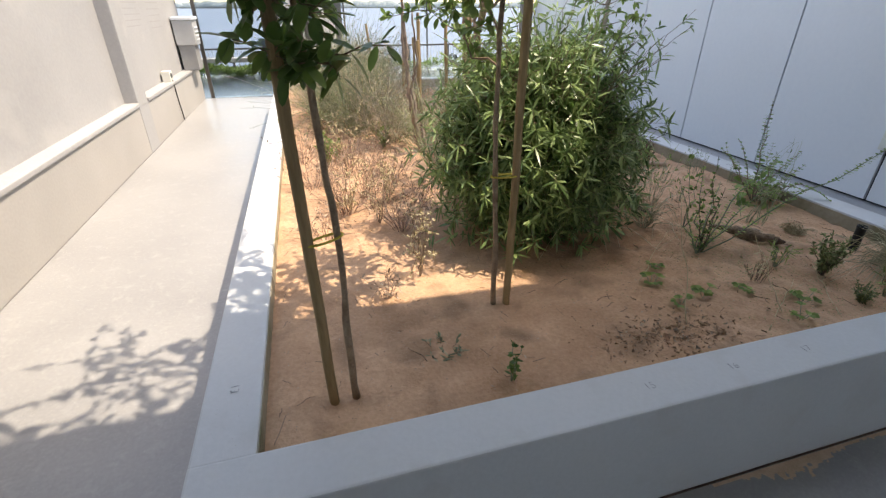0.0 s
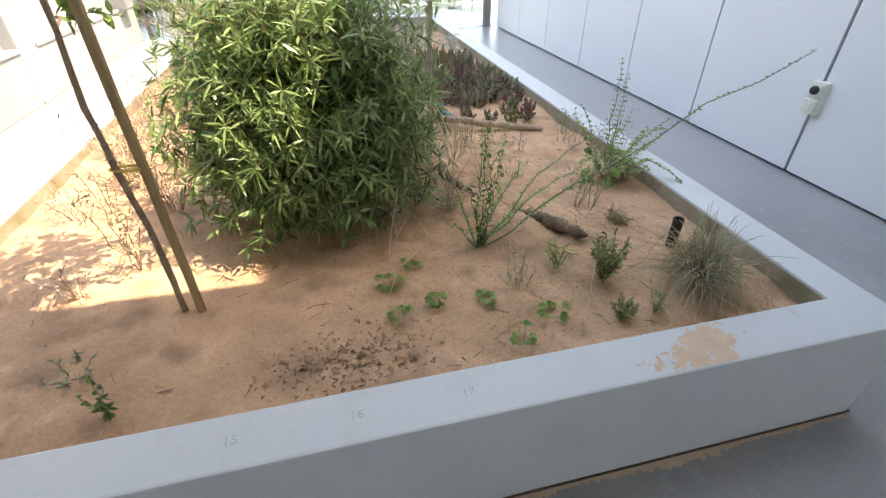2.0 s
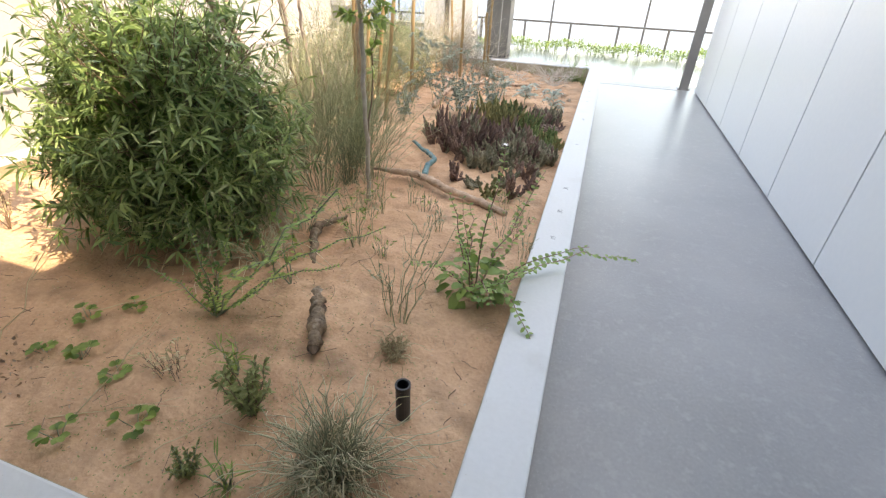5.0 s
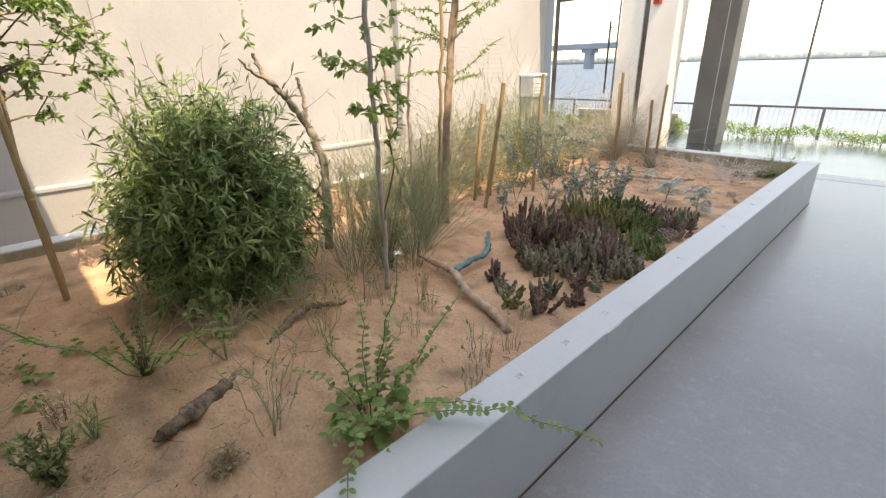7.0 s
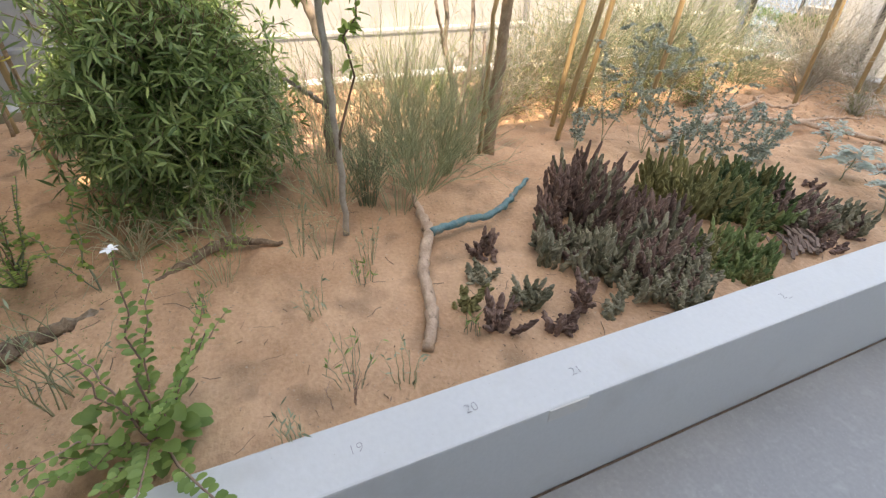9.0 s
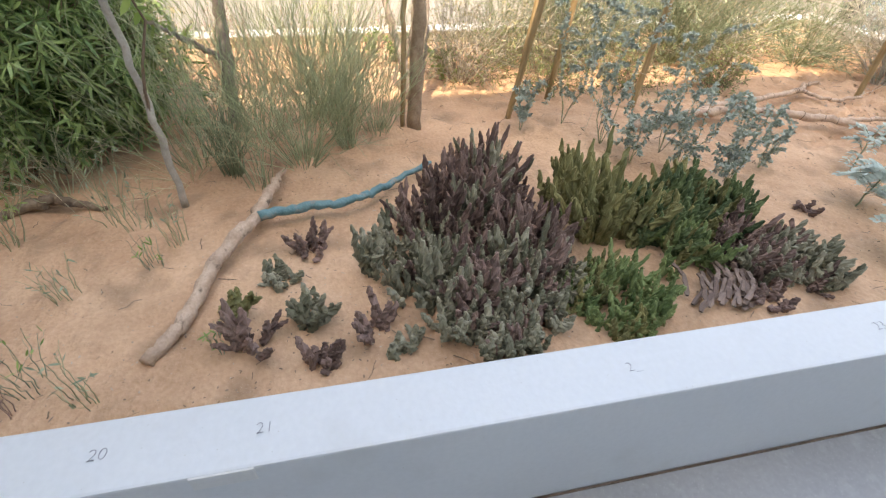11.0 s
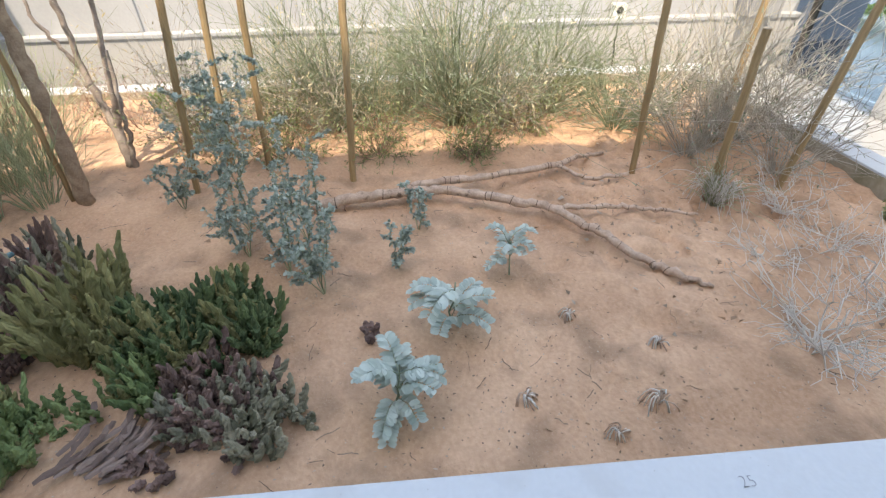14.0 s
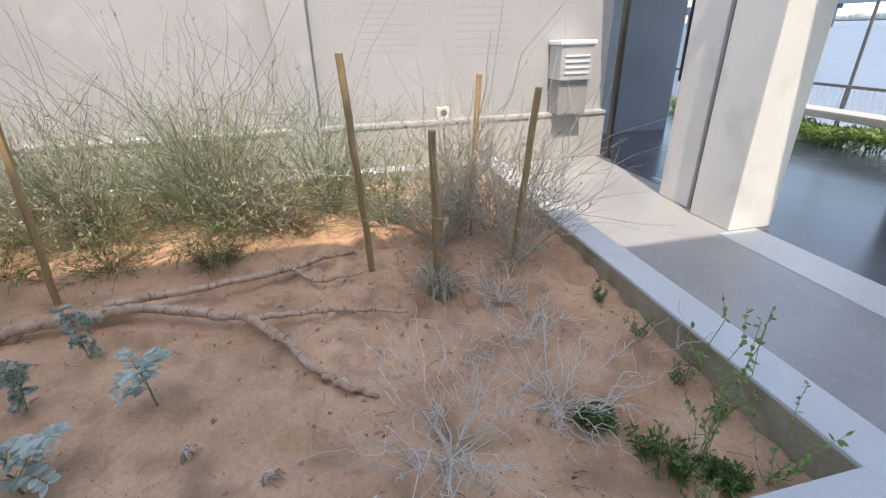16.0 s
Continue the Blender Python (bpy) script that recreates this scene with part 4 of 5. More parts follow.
def clover(x, y, size):
    ob = thing("sprig", "small low green sprig of rounded leaves", "plant", spot(x, y), "low sprigs in the sand")
    g, leaf = Geo(), Geo()
    for i in range(5):
        a = i * 1.26 + rng.normal(0, 0.3)
        q = np.array([size * rng.uniform(0.1, 0.75) * math.cos(a), size * rng.uniform(0.1, 0.75) * math.sin(a), rng.uniform(0.02, 0.06)])
        g.tube(bend((0, 0, 0), q, 0.05, 4), 0.0015, 3)
        for w in (-0.9, 0, 0.9):
            leaf.ovals([q], [(math.cos(a + w), math.sin(a + w), 0.15)], size * 0.5, size * 0.38, 0.1)
    part("branchwork", g, M_SAGE, ob, smooth=True)
    part("foliage", leaf, M_LEAF, ob, smooth=True)


def dead_brush(x, y, size, count, label):
    """A bleached, sprawling brush of forked stems."""
    ob = thing("dead_brush", label, "dead shrub", spot(x, y), "bleached dead shrubs")
    twigs = Geo()
    for _ in range(count):
        g = Geo()
        a = rng.uniform(0, 2 * np.pi)
        end = np.array([math.cos(a), math.sin(a), rng.uniform(0.3, 1.15)]) * size * rng.uniform(0.45, 1)
        line = bend((0, 0, 0.0), end, 0.12, 8)
        g.tube(line, [0.003, 0.0011], 4, caps=False)
        for _ in range(7):
            q = line[rng.integers(2, 8)]
            sub = bend(q, q + (unit(end) * 0.8 + rng.normal(0, 0.5, 3)) * size * rng.uniform(0.12, 0.35), 0.12, 6)
            sub[:, 2] = np.maximum(sub[:, 2], 0.008)
            twigs.tube(sub, [0.0015, 0.0007], 3, caps=False)
        part("stem", g, M_DEAD, ob, smooth=True)
    part("branchwork", twigs, M_DEAD, ob, smooth=True)


def limb(points, radii, sides=9, knots=0.12):
    """A crooked limb through the points, with uneven thickness."""
    p = np.asarray(points, float)
    k = max(12, 7 * len(p))
    s = np.linspace(0, len(p) - 1, k)
    line = np.stack([np.interp(s, range(len(p)), p[:, i]) for i in range(3)], 1)
    line[1:-1] = (line[:-2] + line[1:-1] * 2 + line[2:]) / 4
    line[1:-1] += rng.normal(0, 0.004, (k - 2, 3))
    r = np.interp(np.linspace(0, 1, k), np.linspace(0, 1, len(radii)), radii) * (1 + rng.normal(0, knots, k).clip(-0.2, 0.2))
    return line, r


# the round bush and the trees
round_bush(-1.80, 1.37, 0.45, 0.37, 0.90)
staked_tree(-2.93, 0.29, -3.0, 0.29, "young dark-leaved tree tied to a wooden stake", [(0, 0, 0), (-0.005, 0.02, 0.25), (0.005, 0.04, 0.55), (-0.012, 0.03, 0.85), (-0.04, 0.06, 1.3), (-0.02, 0.08, 2.0), (0.0, 0.1, 2.6)], 1.75,
            [(1.0, 3.6, 0.12), (1.04, 4.6, 0.14), (1.08, 3.0, 0.16), (1.14, 3.9, 0.2), (1.0, 1.9, 0.1), (1.05, 0.3, 0.15), (1.08, 5.0, 0.14), (1.12, 1.3, 0.2), (1.2, 4.4, 0.16), (1.3, 2.2, 0.25), (1.4, 0.0, 0.22), (1.5, 5.3, 0.2), (1.6, 1.0, 0.3), (1.7, 3.0, 0.25), (1.9, 2.0, 0.3), (2.1, 0.5, 0.4), (2.2, 4.0, 0.35), (2.4, 2.0, 0.4), (2.5, 5.5, 0.35)], 600, M_TREELEAF, 0.06, (-0.02, 0.0))
staked_tree(-2.31, 0.655, -2.255, 0.65, "slim young tree tied to a tan stake near the bush", [(0, 0, 0), (0.0, 0.01, 0.3), (-0.03, 0.0, 0.7), (-0.02, 0.03, 1.1), (0.0, 0.05, 1.6), (0.02, 0.1, 2.1), (0.03, 0.12, 2.6)], 1.95,
            [(1.15, 2.6, 0.25), (1.2, 0.9, 0.45), (1.3, 5.6, 0.2), (1.4, 3.6, 0.3), (1.5, 1.7, 0.4), (1.65, 0.2, 0.3), (1.8, 4.3, 0.3), (1.95, 2.2, 0.3), (1.35, 2.2, 0.35), (1.55, 3.0, 0.35), (1.7, 2.6, 0.4), (1.1, 1.5, 0.5), (1.2, 1.2, 0.55), (1.35, 1.6, 0.5), (1.3, 0.7, 0.45), (1.0, 1.9, 0.4), (2.1, 0.5, 0.45), (2.2, 2.5, 0.45), (2.4, 4.4, 0.4), (2.5, 1.2, 0.4), (1.9, 5.8, 0.6), (2.2, 5.6, 0.6), (2.1, 5.2, 0.6), (2.0, 3.1, 0.6), (2.25, 2.8, 0.7), (2.4, 3.6, 0.65)], 3700, M_LIGHTLEAF, 0.038)

ob = thing("slim_tree", "slim grey-stemmed tree with a narrow leafy crown", "tree", spot(-1.09, 1.97))
line, r = limb([(0, 0, 0), (0.0, 0.01, 0.5), (0.0, 0.0, 1.0), (0.01, -0.01, 1.5), (0.0, 0.0, 2.1), (0.02, 0.0, 2.7)], [0.014, 0.012, 0.008], 8, 0.05)
part("trunk", Geo().tube(line, r, 8), M_GREYBARK, ob, smooth=True)
g, leaf = Geo(), Geo()
for i in range(58):
    k = rng.integers(int(len(line) * 0.36), len(line))
    a = rng.uniform(0, 2 * np.pi)
    reach = rng.uniform(0.1, 0.3) if line[k][2] < 1.5 else 0.34
    b = bend(line[k], line[k] + [reach * math.cos(a), reach * math.sin(a), rng.uniform(-0.08, 0.12)], 0.08, 5)
    g.tube(b, [0.003, 0.001], 3, caps=False)
    leafy_line(leaf, b, 20, 0.046, 0.022, 0.2, 0.8, 0.35)
b = bend(line[6], line[6] + np.array([0.02, 0.14, 0.75]), 0.03, 8)
g.tube(b, [0.006, 0.002], 5)
leafy_line(leaf, b, 60, 0.05, 0.024, 0.2, 0.9, 0.45)
part("branchwork", g, M_TWIG, ob, smooth=True)
part("foliage", leaf, M_LEAF, ob, smooth=True)

ob = thing("forked_tree", "bare pruned tree with crooked reddish limbs", "tree", spot(-1.86, 2.06))
g = Geo()
for pts, rr in (([(0, 0, 0), (0.0, 0.03, 0.3), (-0.03, 0.06, 0.6), (-0.06, -0.02, 0.85), (-0.09, -0.12, 1.02), (-0.1, -0.22, 1.12), (-0.12, -0.26, 1.25)], [0.03, 0.027, 0.022, 0.012]),
                ([(-0.06, -0.02, 0.84), (-0.07, -0.01, 1.0), (-0.08, -0.03, 1.12)], [0.015, 0.01]),
                ([(0.0, 0.03, 0.32), (0.1, -0.1, 0.45), (0.17, -0.22, 0.55)], [0.014, 0.008]),
                ([(-0.1, -0.2, 1.1), (-0.06, -0.31, 1.15), (-0.04, -0.38, 1.22)], [0.012, 0.007])):
    g.tube(*limb(pts, rr), 8)
part("limb_frame", g, M_REDBARK, ob, smooth=True)
leaf = Geo()
leafy_line(leaf, np.array([(-0.12, -0.26, 1.2), (-0.1, -0.3, 1.4), (-0.1, -0.28, 1.6)], float), 26, 0.06, 0.018, 0.2, 0.7)
leafy_line(leaf, np.array([(0.05, -0.05, 0.4), (0.17, -0.2, 0.55), (0.2, -0.25, 0.7)], float), 30, 0.07, 0.02, 0.2, 0.7)
part("foliage", leaf, M_LEAF, ob, smooth=True)

ob = thing("acacia_tree", "slender brown tree with feathery twigs beside a cane", "tree", spot(-1.64, 2.97))
line, r = limb([(0, 0, 0), (-0.02, 0.03, 0.4), (-0.01, 0.05, 0.8), (-0.02, 0.12, 1.3), (0.0, 0.18, 1.8), (0.0, 0.2, 2.3), (0.0, 0.2, 2.9)], [0.034, 0.027, 0.018], 9, 0.07)
part("trunk", Geo().tube(line, r, 9), M_BARK, ob, smooth=True)
part("cane", Geo().tube(limb([(-0.005, -0.06, 0), (-0.01, -0.03, 0.6), (0.0, 0.0, 1.3), (0.0, 0.03, 2.0)], [0.014, 0.012], 6, 0.04)[0], 0.012, 7), M_STAKE, ob, "thin tan support cane", smooth=True)
g, leaf = Geo(), Geo()
for i in range(44):
    k = rng.integers(int(len(line) * 0.4), len(line))
    a = rng.uniform(0, 2 * np.pi)
    b = bend(line[k], line[k] + [0.4 * math.cos(a), 0.4 * math.sin(a), rng.uniform(-0.05, 0.3)], 0.06, 7)
    g.tube(b, [0.004, 0.0012], 4, caps=False)
    leafy_line(leaf, b, 76, 0.03, 0.012, 0.1, 0.9)
part("branchwork", g, M_TWIG, ob, smooth=True)
part("foliage", leaf, M_LEAF, ob, smooth=True)

ob = thing("bare_tree", "bare twin-stemmed tree with reddish bark", "tree", spot(-2.05, 3.0))
g = Geo()
for pts, rr in (([(0, 0, 0), (-0.05, -0.02, 0.2), (-0.12, -0.1, 0.5), (-0.13, -0.09, 0.95), (-0.16, -0.12, 1.3)], [0.028, 0.022, 0.015, 0.008]),
                ([(-0.05, -0.02, 0.18), (-0.04, 0.05, 0.42), (-0.12, 0.08, 0.8), (-0.1, 0.12, 1.25)], [0.02, 0.015, 0.008]),
                ([(-0.12, -0.1, 0.5), (-0.06, -0.18, 0.75), (-0.1, -0.22, 1.1)], [0.012, 0.006]),
                ([(0.02, 0.03, 0), (0.04, 0.1, 0.3), (-0.01, 0.12, 0.62)], [0.016, 0.009])):
    g.tube(*limb(pts, rr), 8)
part("limb_frame", g, M_REDBARK, ob, smooth=True)

# upright broom and wispy shrubs along the sunny side
broom(-1.36, 2.42, 0.86, 0.56, 80, "upright green broom bush of fine stems", M_BROOMLIGHT, M_BROOMLIGHT, low=0.4, thick=0.0021, side=4, tangle=0.32, foot=0.07)
broom(-1.78, 2.5, 0.9, 0.36, 64, "tall airy broom bush of olive stems", M_BROOMLIGHT, M_BROOMLIGHT, low=0.4, thick=0.002, side=4, tangle=0.3, foot=0.07)
broom(-1.62, 2.78, 0.78, 0.36, 60, "upright olive broom bush beside a trunk", M_BROOMLIGHT, M_BROOMLIGHT, low=0.35, thick=0.002, side=4, tangle=0.3, foot=0.06)
broom(-1.66, 2.2, 0.8, 0.52, 48, "spreading olive broom bush beside the forked tree", M_BROOMLIGHT, M_BROOMLIGHT, low=0.3, thick=0.0023, side=4, tangle=0.4, foot=0.1)
broom(-1.98, 2.55, 0.85, 0.5, 70, "tall spreading broom bush of olive stems", M_BROOMLIGHT, M_BROOMLIGHT, low=0.35, thick=0.0023, side=4, tangle=0.4, foot=0.1)
broom(-1.42, 1.98, 0.92, 0.46, 40, "tall green broom bush rising beside the round bush", M_BROOMLIGHT, M_BROOMLIGHT, low=0.4, thick=0.0023, side=4, tangle=0.35, foot=0.09)
broom(-1.2, 2.25, 0.8, 0.3, 20, "airy green broom bush near the slim tree", M_BROOMLIGHT, M_BROOMLIGHT, low=0.4, thick=0.0021, side=4, tangle=0.35, foot=0.06)
broom(-1.30, 2.13, 0.45, 0.14, 40, "small tuft of fine upright broom stems")
broom(-1.5, 2.62, 0.62, 0.2, 60, "thin upright broom bush with olive stems", M_BROOMLIGHT, M_BROOMLIGHT)
for x, y, h, s, n in ((-2.42, 4.9, 1.0, 0.42, 130), (-2.48, 4.15, 0.95, 0.34, 90), (-2.65, 5.55, 0.9, 0.42, 110), (-2.55, 3.75, 0.8, 0.28, 60), (-2.0, 6.5, 0.95, 0.46, 54), (-1.85, 6.15, 0.82, 0.4, 44), (-2.5, 6.3, 0.8, 0.36, 60), (-2.3, 5.9, 0.6, 0.36, 70), (-2.7, 4.5, 0.7, 0.36, 70), (-2.1, 6.72, 0.7, 0.38, 40), (-1.6, 6.52, 0.68, 0.42, 36), (-1.95, 6.3, 0.85, 0.12, 26)):
    broom(x, y, h, s * 1.35, n, "wispy sage-green shrub with fine tangled twigs", M_SAGE, M_BROOM if y < 6 else M_GREYTWIG, 2 if y < 6 else 1, 5, 0.2, "wispy_shrub", 0.0032, 0.8)
for x, y, h, n in ((-2.45, 4.85, 1.15, 16), (-2.5, 5.1, 1.05, 12), (-2.35, 4.4, 0.95, 10), (-2.1, 6.3, 1.0, 10), (-2.5, 3.9, 1.0, 10)):
    broom(x, y, h, 0.3, n, "tall thin dry grass stalks standing in the sand", M_STRAW, M_STRAW, 0, 2, 0.6, "dry_stalks", 0.0018)
for x, y, h, s, n in ((-2.45, 4.0, 0.75, 0.4, 80), (-2.4, 5.1, 0.6, 0.4, 90), (-2.3, 3.3, 0.75, 0.4, 70), (-2.85, 4.6, 0.8, 0.4, 70)):
    broom(x + 0.02, y + 0.05, h, s, n, "pale shrub with straw-coloured lower twigs and leaves", M_STRAW, M_GREYTWIG, 3, 4, 0.3, "wispy_shrub", 0.0026, 0.9)
for x, y, h in ((-2.07, 3.86, 0.34), (-2.04, 4.40, 0.30), (-1.93, 4.94, 0.24), (-2.80, 3.89, 0.45), (-2.25, 3.37, 0.50), (-2.28, 5.30, 0.35)):
    broom(x, y, h, h * 0.95, 44, "low tangled olive-green shrub at the edge of the shade", M_OLIVE, M_TWIG, 5, 5, 0.25, "wispy_shrub", 0.0017, 0.9)
# dry low plants in the sunlit corner
for x, y, h, n in ((-2.81, 1.84, 0.34, 30), (-2.53, 1.51, 0.3, 24), (-3.0, 2.3, 0.32, 26), (-2.95, 1.5, 0.2, 14), (-2.65, 2.1, 0.36, 26), (-2.42, 2.45, 0.34, 22), (-2.7, 2.75, 0.38, 26), (-3.05, 2.9, 0.3, 20), (-2.35, 1.85, 0.25, 16), (-2.73, 0.84, 0.13, 9)):
    broom(x, y, h * 1.2, h * 0.75, n, "dry brown twiggy low shrub in the sunny sand", M_LITTER, M_REDTWIG, 2, 4, 0.3, "dry_shrub", 0.0019, 0.7)
for x, y, h in ((-2.85, 3.16, 0.22), (-2.78, 3.0, 0.2), (-2.86, 2.86, 0.24), (-2.35, 3.25, 0.25)):
    leaflet_plant(x, y, h, 7, M_LIGHTLEAF, "small fresh green seedling in the sunny sand", 0.035, 0.018, 22)

for x, y, h in ((-2.55, 0.98, 0.50), (-2.79, 1.81, 0.30), (-2.64, 1.63, 0.45), (-2.74, 2.53, 0.50), (-2.53, 1.97, 0.35)):
    leaflet_plant(x, y, h, 6, M_STRAW, "thin dry upright twigs with withered leaves", 0.016, 0.007, 26, 0.3, "dry_shrub", M_TWIG, "shrub", twigs=4, stalk=0.0022)

# stakes standing among the shrubs
for x, y, top, lean in ((-1.68, 3.49, 1.37, (0.04, 0.17)), (-1.9, 3.6, 1.2, (0.0, 0.1)), (-1.9, 3.8, 1.36, (0.06, 0.1)), (-1.74, 4.27, 1.42, (0.0, 0.08)), (-1.64, 5.74, 1.40, (0.01, -0.05)),
                        (-1.4, 6.03, 1.10, (-0.02, 0.0)), (-1.93, 6.34, 1.26, (-0.08, 0.08)), (-1.45, 6.42, 1.24, (-0.02, 0.1))):
    wooden_stake(x, y, top, lean, 0.0165)

# fallen limbs
ob = thing("fallen_branch", "long pale fallen branch with dark ringed bark", "branch", spot(-1.5, 4.2, 0.0))
q = np.array([1.5, -4.2, -0.385])
for pts, rr in (([(-1.43, 4.12, 0.42), (-1.46, 4.3, 0.44), (-1.46, 4.52, 0.455), (-1.47, 4.75, 0.46), (-1.36, 5.0, 0.455), (-1.27, 5.21, 0.445), (-1.08, 5.36, 0.43), (-0.92, 5.45, 0.42), (-0.79, 5.58, 0.41), (-0.735, 5.67, 0.40)], [0.042, 0.038, 0.032, 0.03, 0.027, 0.025, 0.022, 0.01]),
                ([(-1.47, 4.5, 0.455), (-1.53, 4.63, 0.46), (-1.58, 4.97, 0.46), (-1.69, 5.35, 0.45), (-1.82, 5.52, 0.43), (-1.86, 5.66, 0.42)], [0.028, 0.027, 0.023, 0.02, 0.012]),
                ([(-1.68, 5.34, 0.45), (-1.55, 5.47, 0.43), (-1.58, 5.69, 0.43)], [0.016, 0.013]),
                ([(-1.27, 5.2, 0.445), (-1.27, 5.45, 0.44), (-1.24, 5.68, 0.43), (-1.19, 5.85, 0.42)], [0.019, 0.015, 0.008])):
    line, r = limb(np.array(pts) + q, np.array(rr) * 0.68, 9, 0.06)
    rings = np.where(np.arange(len(r)) % 3 == 0, 1.12, 1.0)
    piece = part("limb", Geo().tube(line, r * rings, 9), M_DRY, ob, smooth=True)
    marks = Geo()
    run = np.concatenate([[0], np.cumsum(np.linalg.norm(np.diff(line, axis=0), axis=1))])
    at = 0.03
    while at < run[-1] - 0.03:
        ends = [[np.interp(at + w, run, line[:, i]) for i in range(3)] for w in (0, rng.uniform(0.002, 0.005))]
        marks.tube(ends, np.interp(at, run, r) * 1.06, 9, caps=False)
        at += rng.choice([0.014, 0.03, 0.05, 0.09, 0.14]) * rng.uniform(0.7, 1.3)
    part("bark_ring", marks, M_RING, piece, "dark rings in the bark", kind="stuff")
ob = thing("dry_branch", "crooked dry branch with a teal painted arm", "branch", spot(-0.84, 2.27, 0.0))
q = np.array([0.84, -2.27, -0.385])
part("bare_limb", Geo().tube(*limb(np.array([(-0.29, 2.05, 0.40), (-0.45, 2.13, 0.41), (-0.68, 2.18, 0.43), (-0.86, 2.28, 0.45), (-1.05, 2.31, 0.44), (-1.25, 2.35, 0.42)]) + q, [0.02, 0.022, 0.025, 0.022, 0.009], 9, 0.08), 9), M_DRY, ob, smooth=True)
part("painted_limb", Geo().tube(*limb(np.array([(-0.86, 2.29, 0.45), (-0.9, 2.45, 0.45), (-0.9, 2.6, 0.45), (-0.98, 2.72, 0.44), (-1.1, 2.85, 0.43), (-1.21, 2.98, 0.42)]) + q, [0.018, 0.017, 0.015, 0.01], 9, 0.08), 9), M_TEAL, ob, "chipped teal paint", smooth=True)
ob = thing("log", "half-buried rough brown log with a broken end", "log", spot(-0.72, 0.78, 0.0))
q = np.array([0.72, -0.78, -0.385])
part("bark", Geo().tube(*limb(np.array([(-0.69, 0.73, 0.412), (-0.76, 0.86, 0.405), (-0.83, 0.98, 0.392), (-0.91, 1.11, 0.35)]) + q, [0.022, 0.03, 0.028, 0.02], 11, 0.2), 11), M_LOG, ob, smooth=True)
part("broken_end", Geo().tube(np.array([(-0.693, 0.735, 0.412), (-0.68, 0.712, 0.414), (-0.672, 0.70, 0.42)]) + q, [0.021, 0.012, 0.003], 9), M_RING, ob, "dark splintered end")
ob = thing("root_piece", "weathered brown root lying on the sand", "branch", spot(-1.1, 1.5, 0.0))
q = np.array([1.1, -1.5, -0.385])
part("bark", Geo().tube(*limb(np.array([(-1.0, 1.22, 0.39), (-1.12, 1.42, 0.42), (-1.14, 1.52, 0.425), (-1.09, 1.7, 0.40)]) + q, [0.012, 0.022, 0.02, 0.008], 9, 0.12), 9), M_LOG, ob, smooth=True)

# finger succulents
for x, y, rx, ry, h, n, m, words in (
        (-0.38, 3.02, 0.24, 0.22, 0.2, 295, M_SUC_GREY, "broad clump of grey-green finger succulents"),
        (-0.52, 3.16, 0.16, 0.16, 0.26, 170, M_SUC_PURPLE, "dense clump of purplish finger succulents"),
        (-0.78, 2.98, 0.2, 0.2, 0.28, 180, M_SUC_PURPLE, "tall clump of purple-brown finger succulents"),
        (-1.0, 3.2, 0.13, 0.16, 0.29, 85, M_SUC_PURPLE, "upright dark purple finger succulents"),
        (-0.62, 2.78, 0.1, 0.09, 0.23, 36, M_SUC_GREY, "upright grey finger succulents"),
        (-0.27, 3.42, 0.15, 0.17, 0.17, 190, M_SUC_GREEN, "fresh green clump of finger succulents"),
        (-0.68, 3.52, 0.19, 0.17, 0.32, 110, M_SUC_OLIVE, "olive clump of tall finger succulents"),
        (-0.68, 3.9, 0.19, 0.2, 0.22, 270, M_SUC_DARK, "dense dark green clump of finger succulents"),
        (-0.46, 3.75, 0.16, 0.16, 0.16, 115, M_SUC_GREEN, "low green clump of finger succulents"),
        (-0.40, 4.0, 0.13, 0.15, 0.19, 110, M_SUC_PURPLE, "purplish grey finger succulents at the clump edge"),
        (-0.29, 4.13, 0.1, 0.12, 0.16, 90, M_SUC_GREY, "grey-green finger succulents by the planter wall"),
        (-0.30, 3.08, 0.17, 0.19, 0.17, 230, M_SUC_GREY, "dense low grey-green finger succulents"),
        (-0.46, 2.9, 0.15, 0.14, 0.2, 150, M_SUC_GREY, "grey and purple finger succulents"),
        (-0.27, 3.38, 0.13, 0.15, 0.14, 140, M_SUC_GREEN, "low bright green finger succulents"),
        (-0.85, 3.1, 0.15, 0.14, 0.27, 110, M_SUC_PURPLE, "tall purple-brown finger succulents"),
        (-0.62, 3.74, 0.15, 0.14, 0.2, 130, M_SUC_DARK, "dark green finger succulents"),
        (-0.36, 4.02, 0.12, 0.12, 0.16, 90, M_SUC_PURPLE, "purplish finger succulents at the edge")):
    succulent(x, y, rx, ry, h * 1.13, n, m, words, other=M_SUC_GREY if m is M_SUC_PURPLE else M_SUC_PURPLE if m is M_SUC_GREY else M_SUC_OLIVE, fat=0.8 if m is M_SUC_GREEN else 1.0)
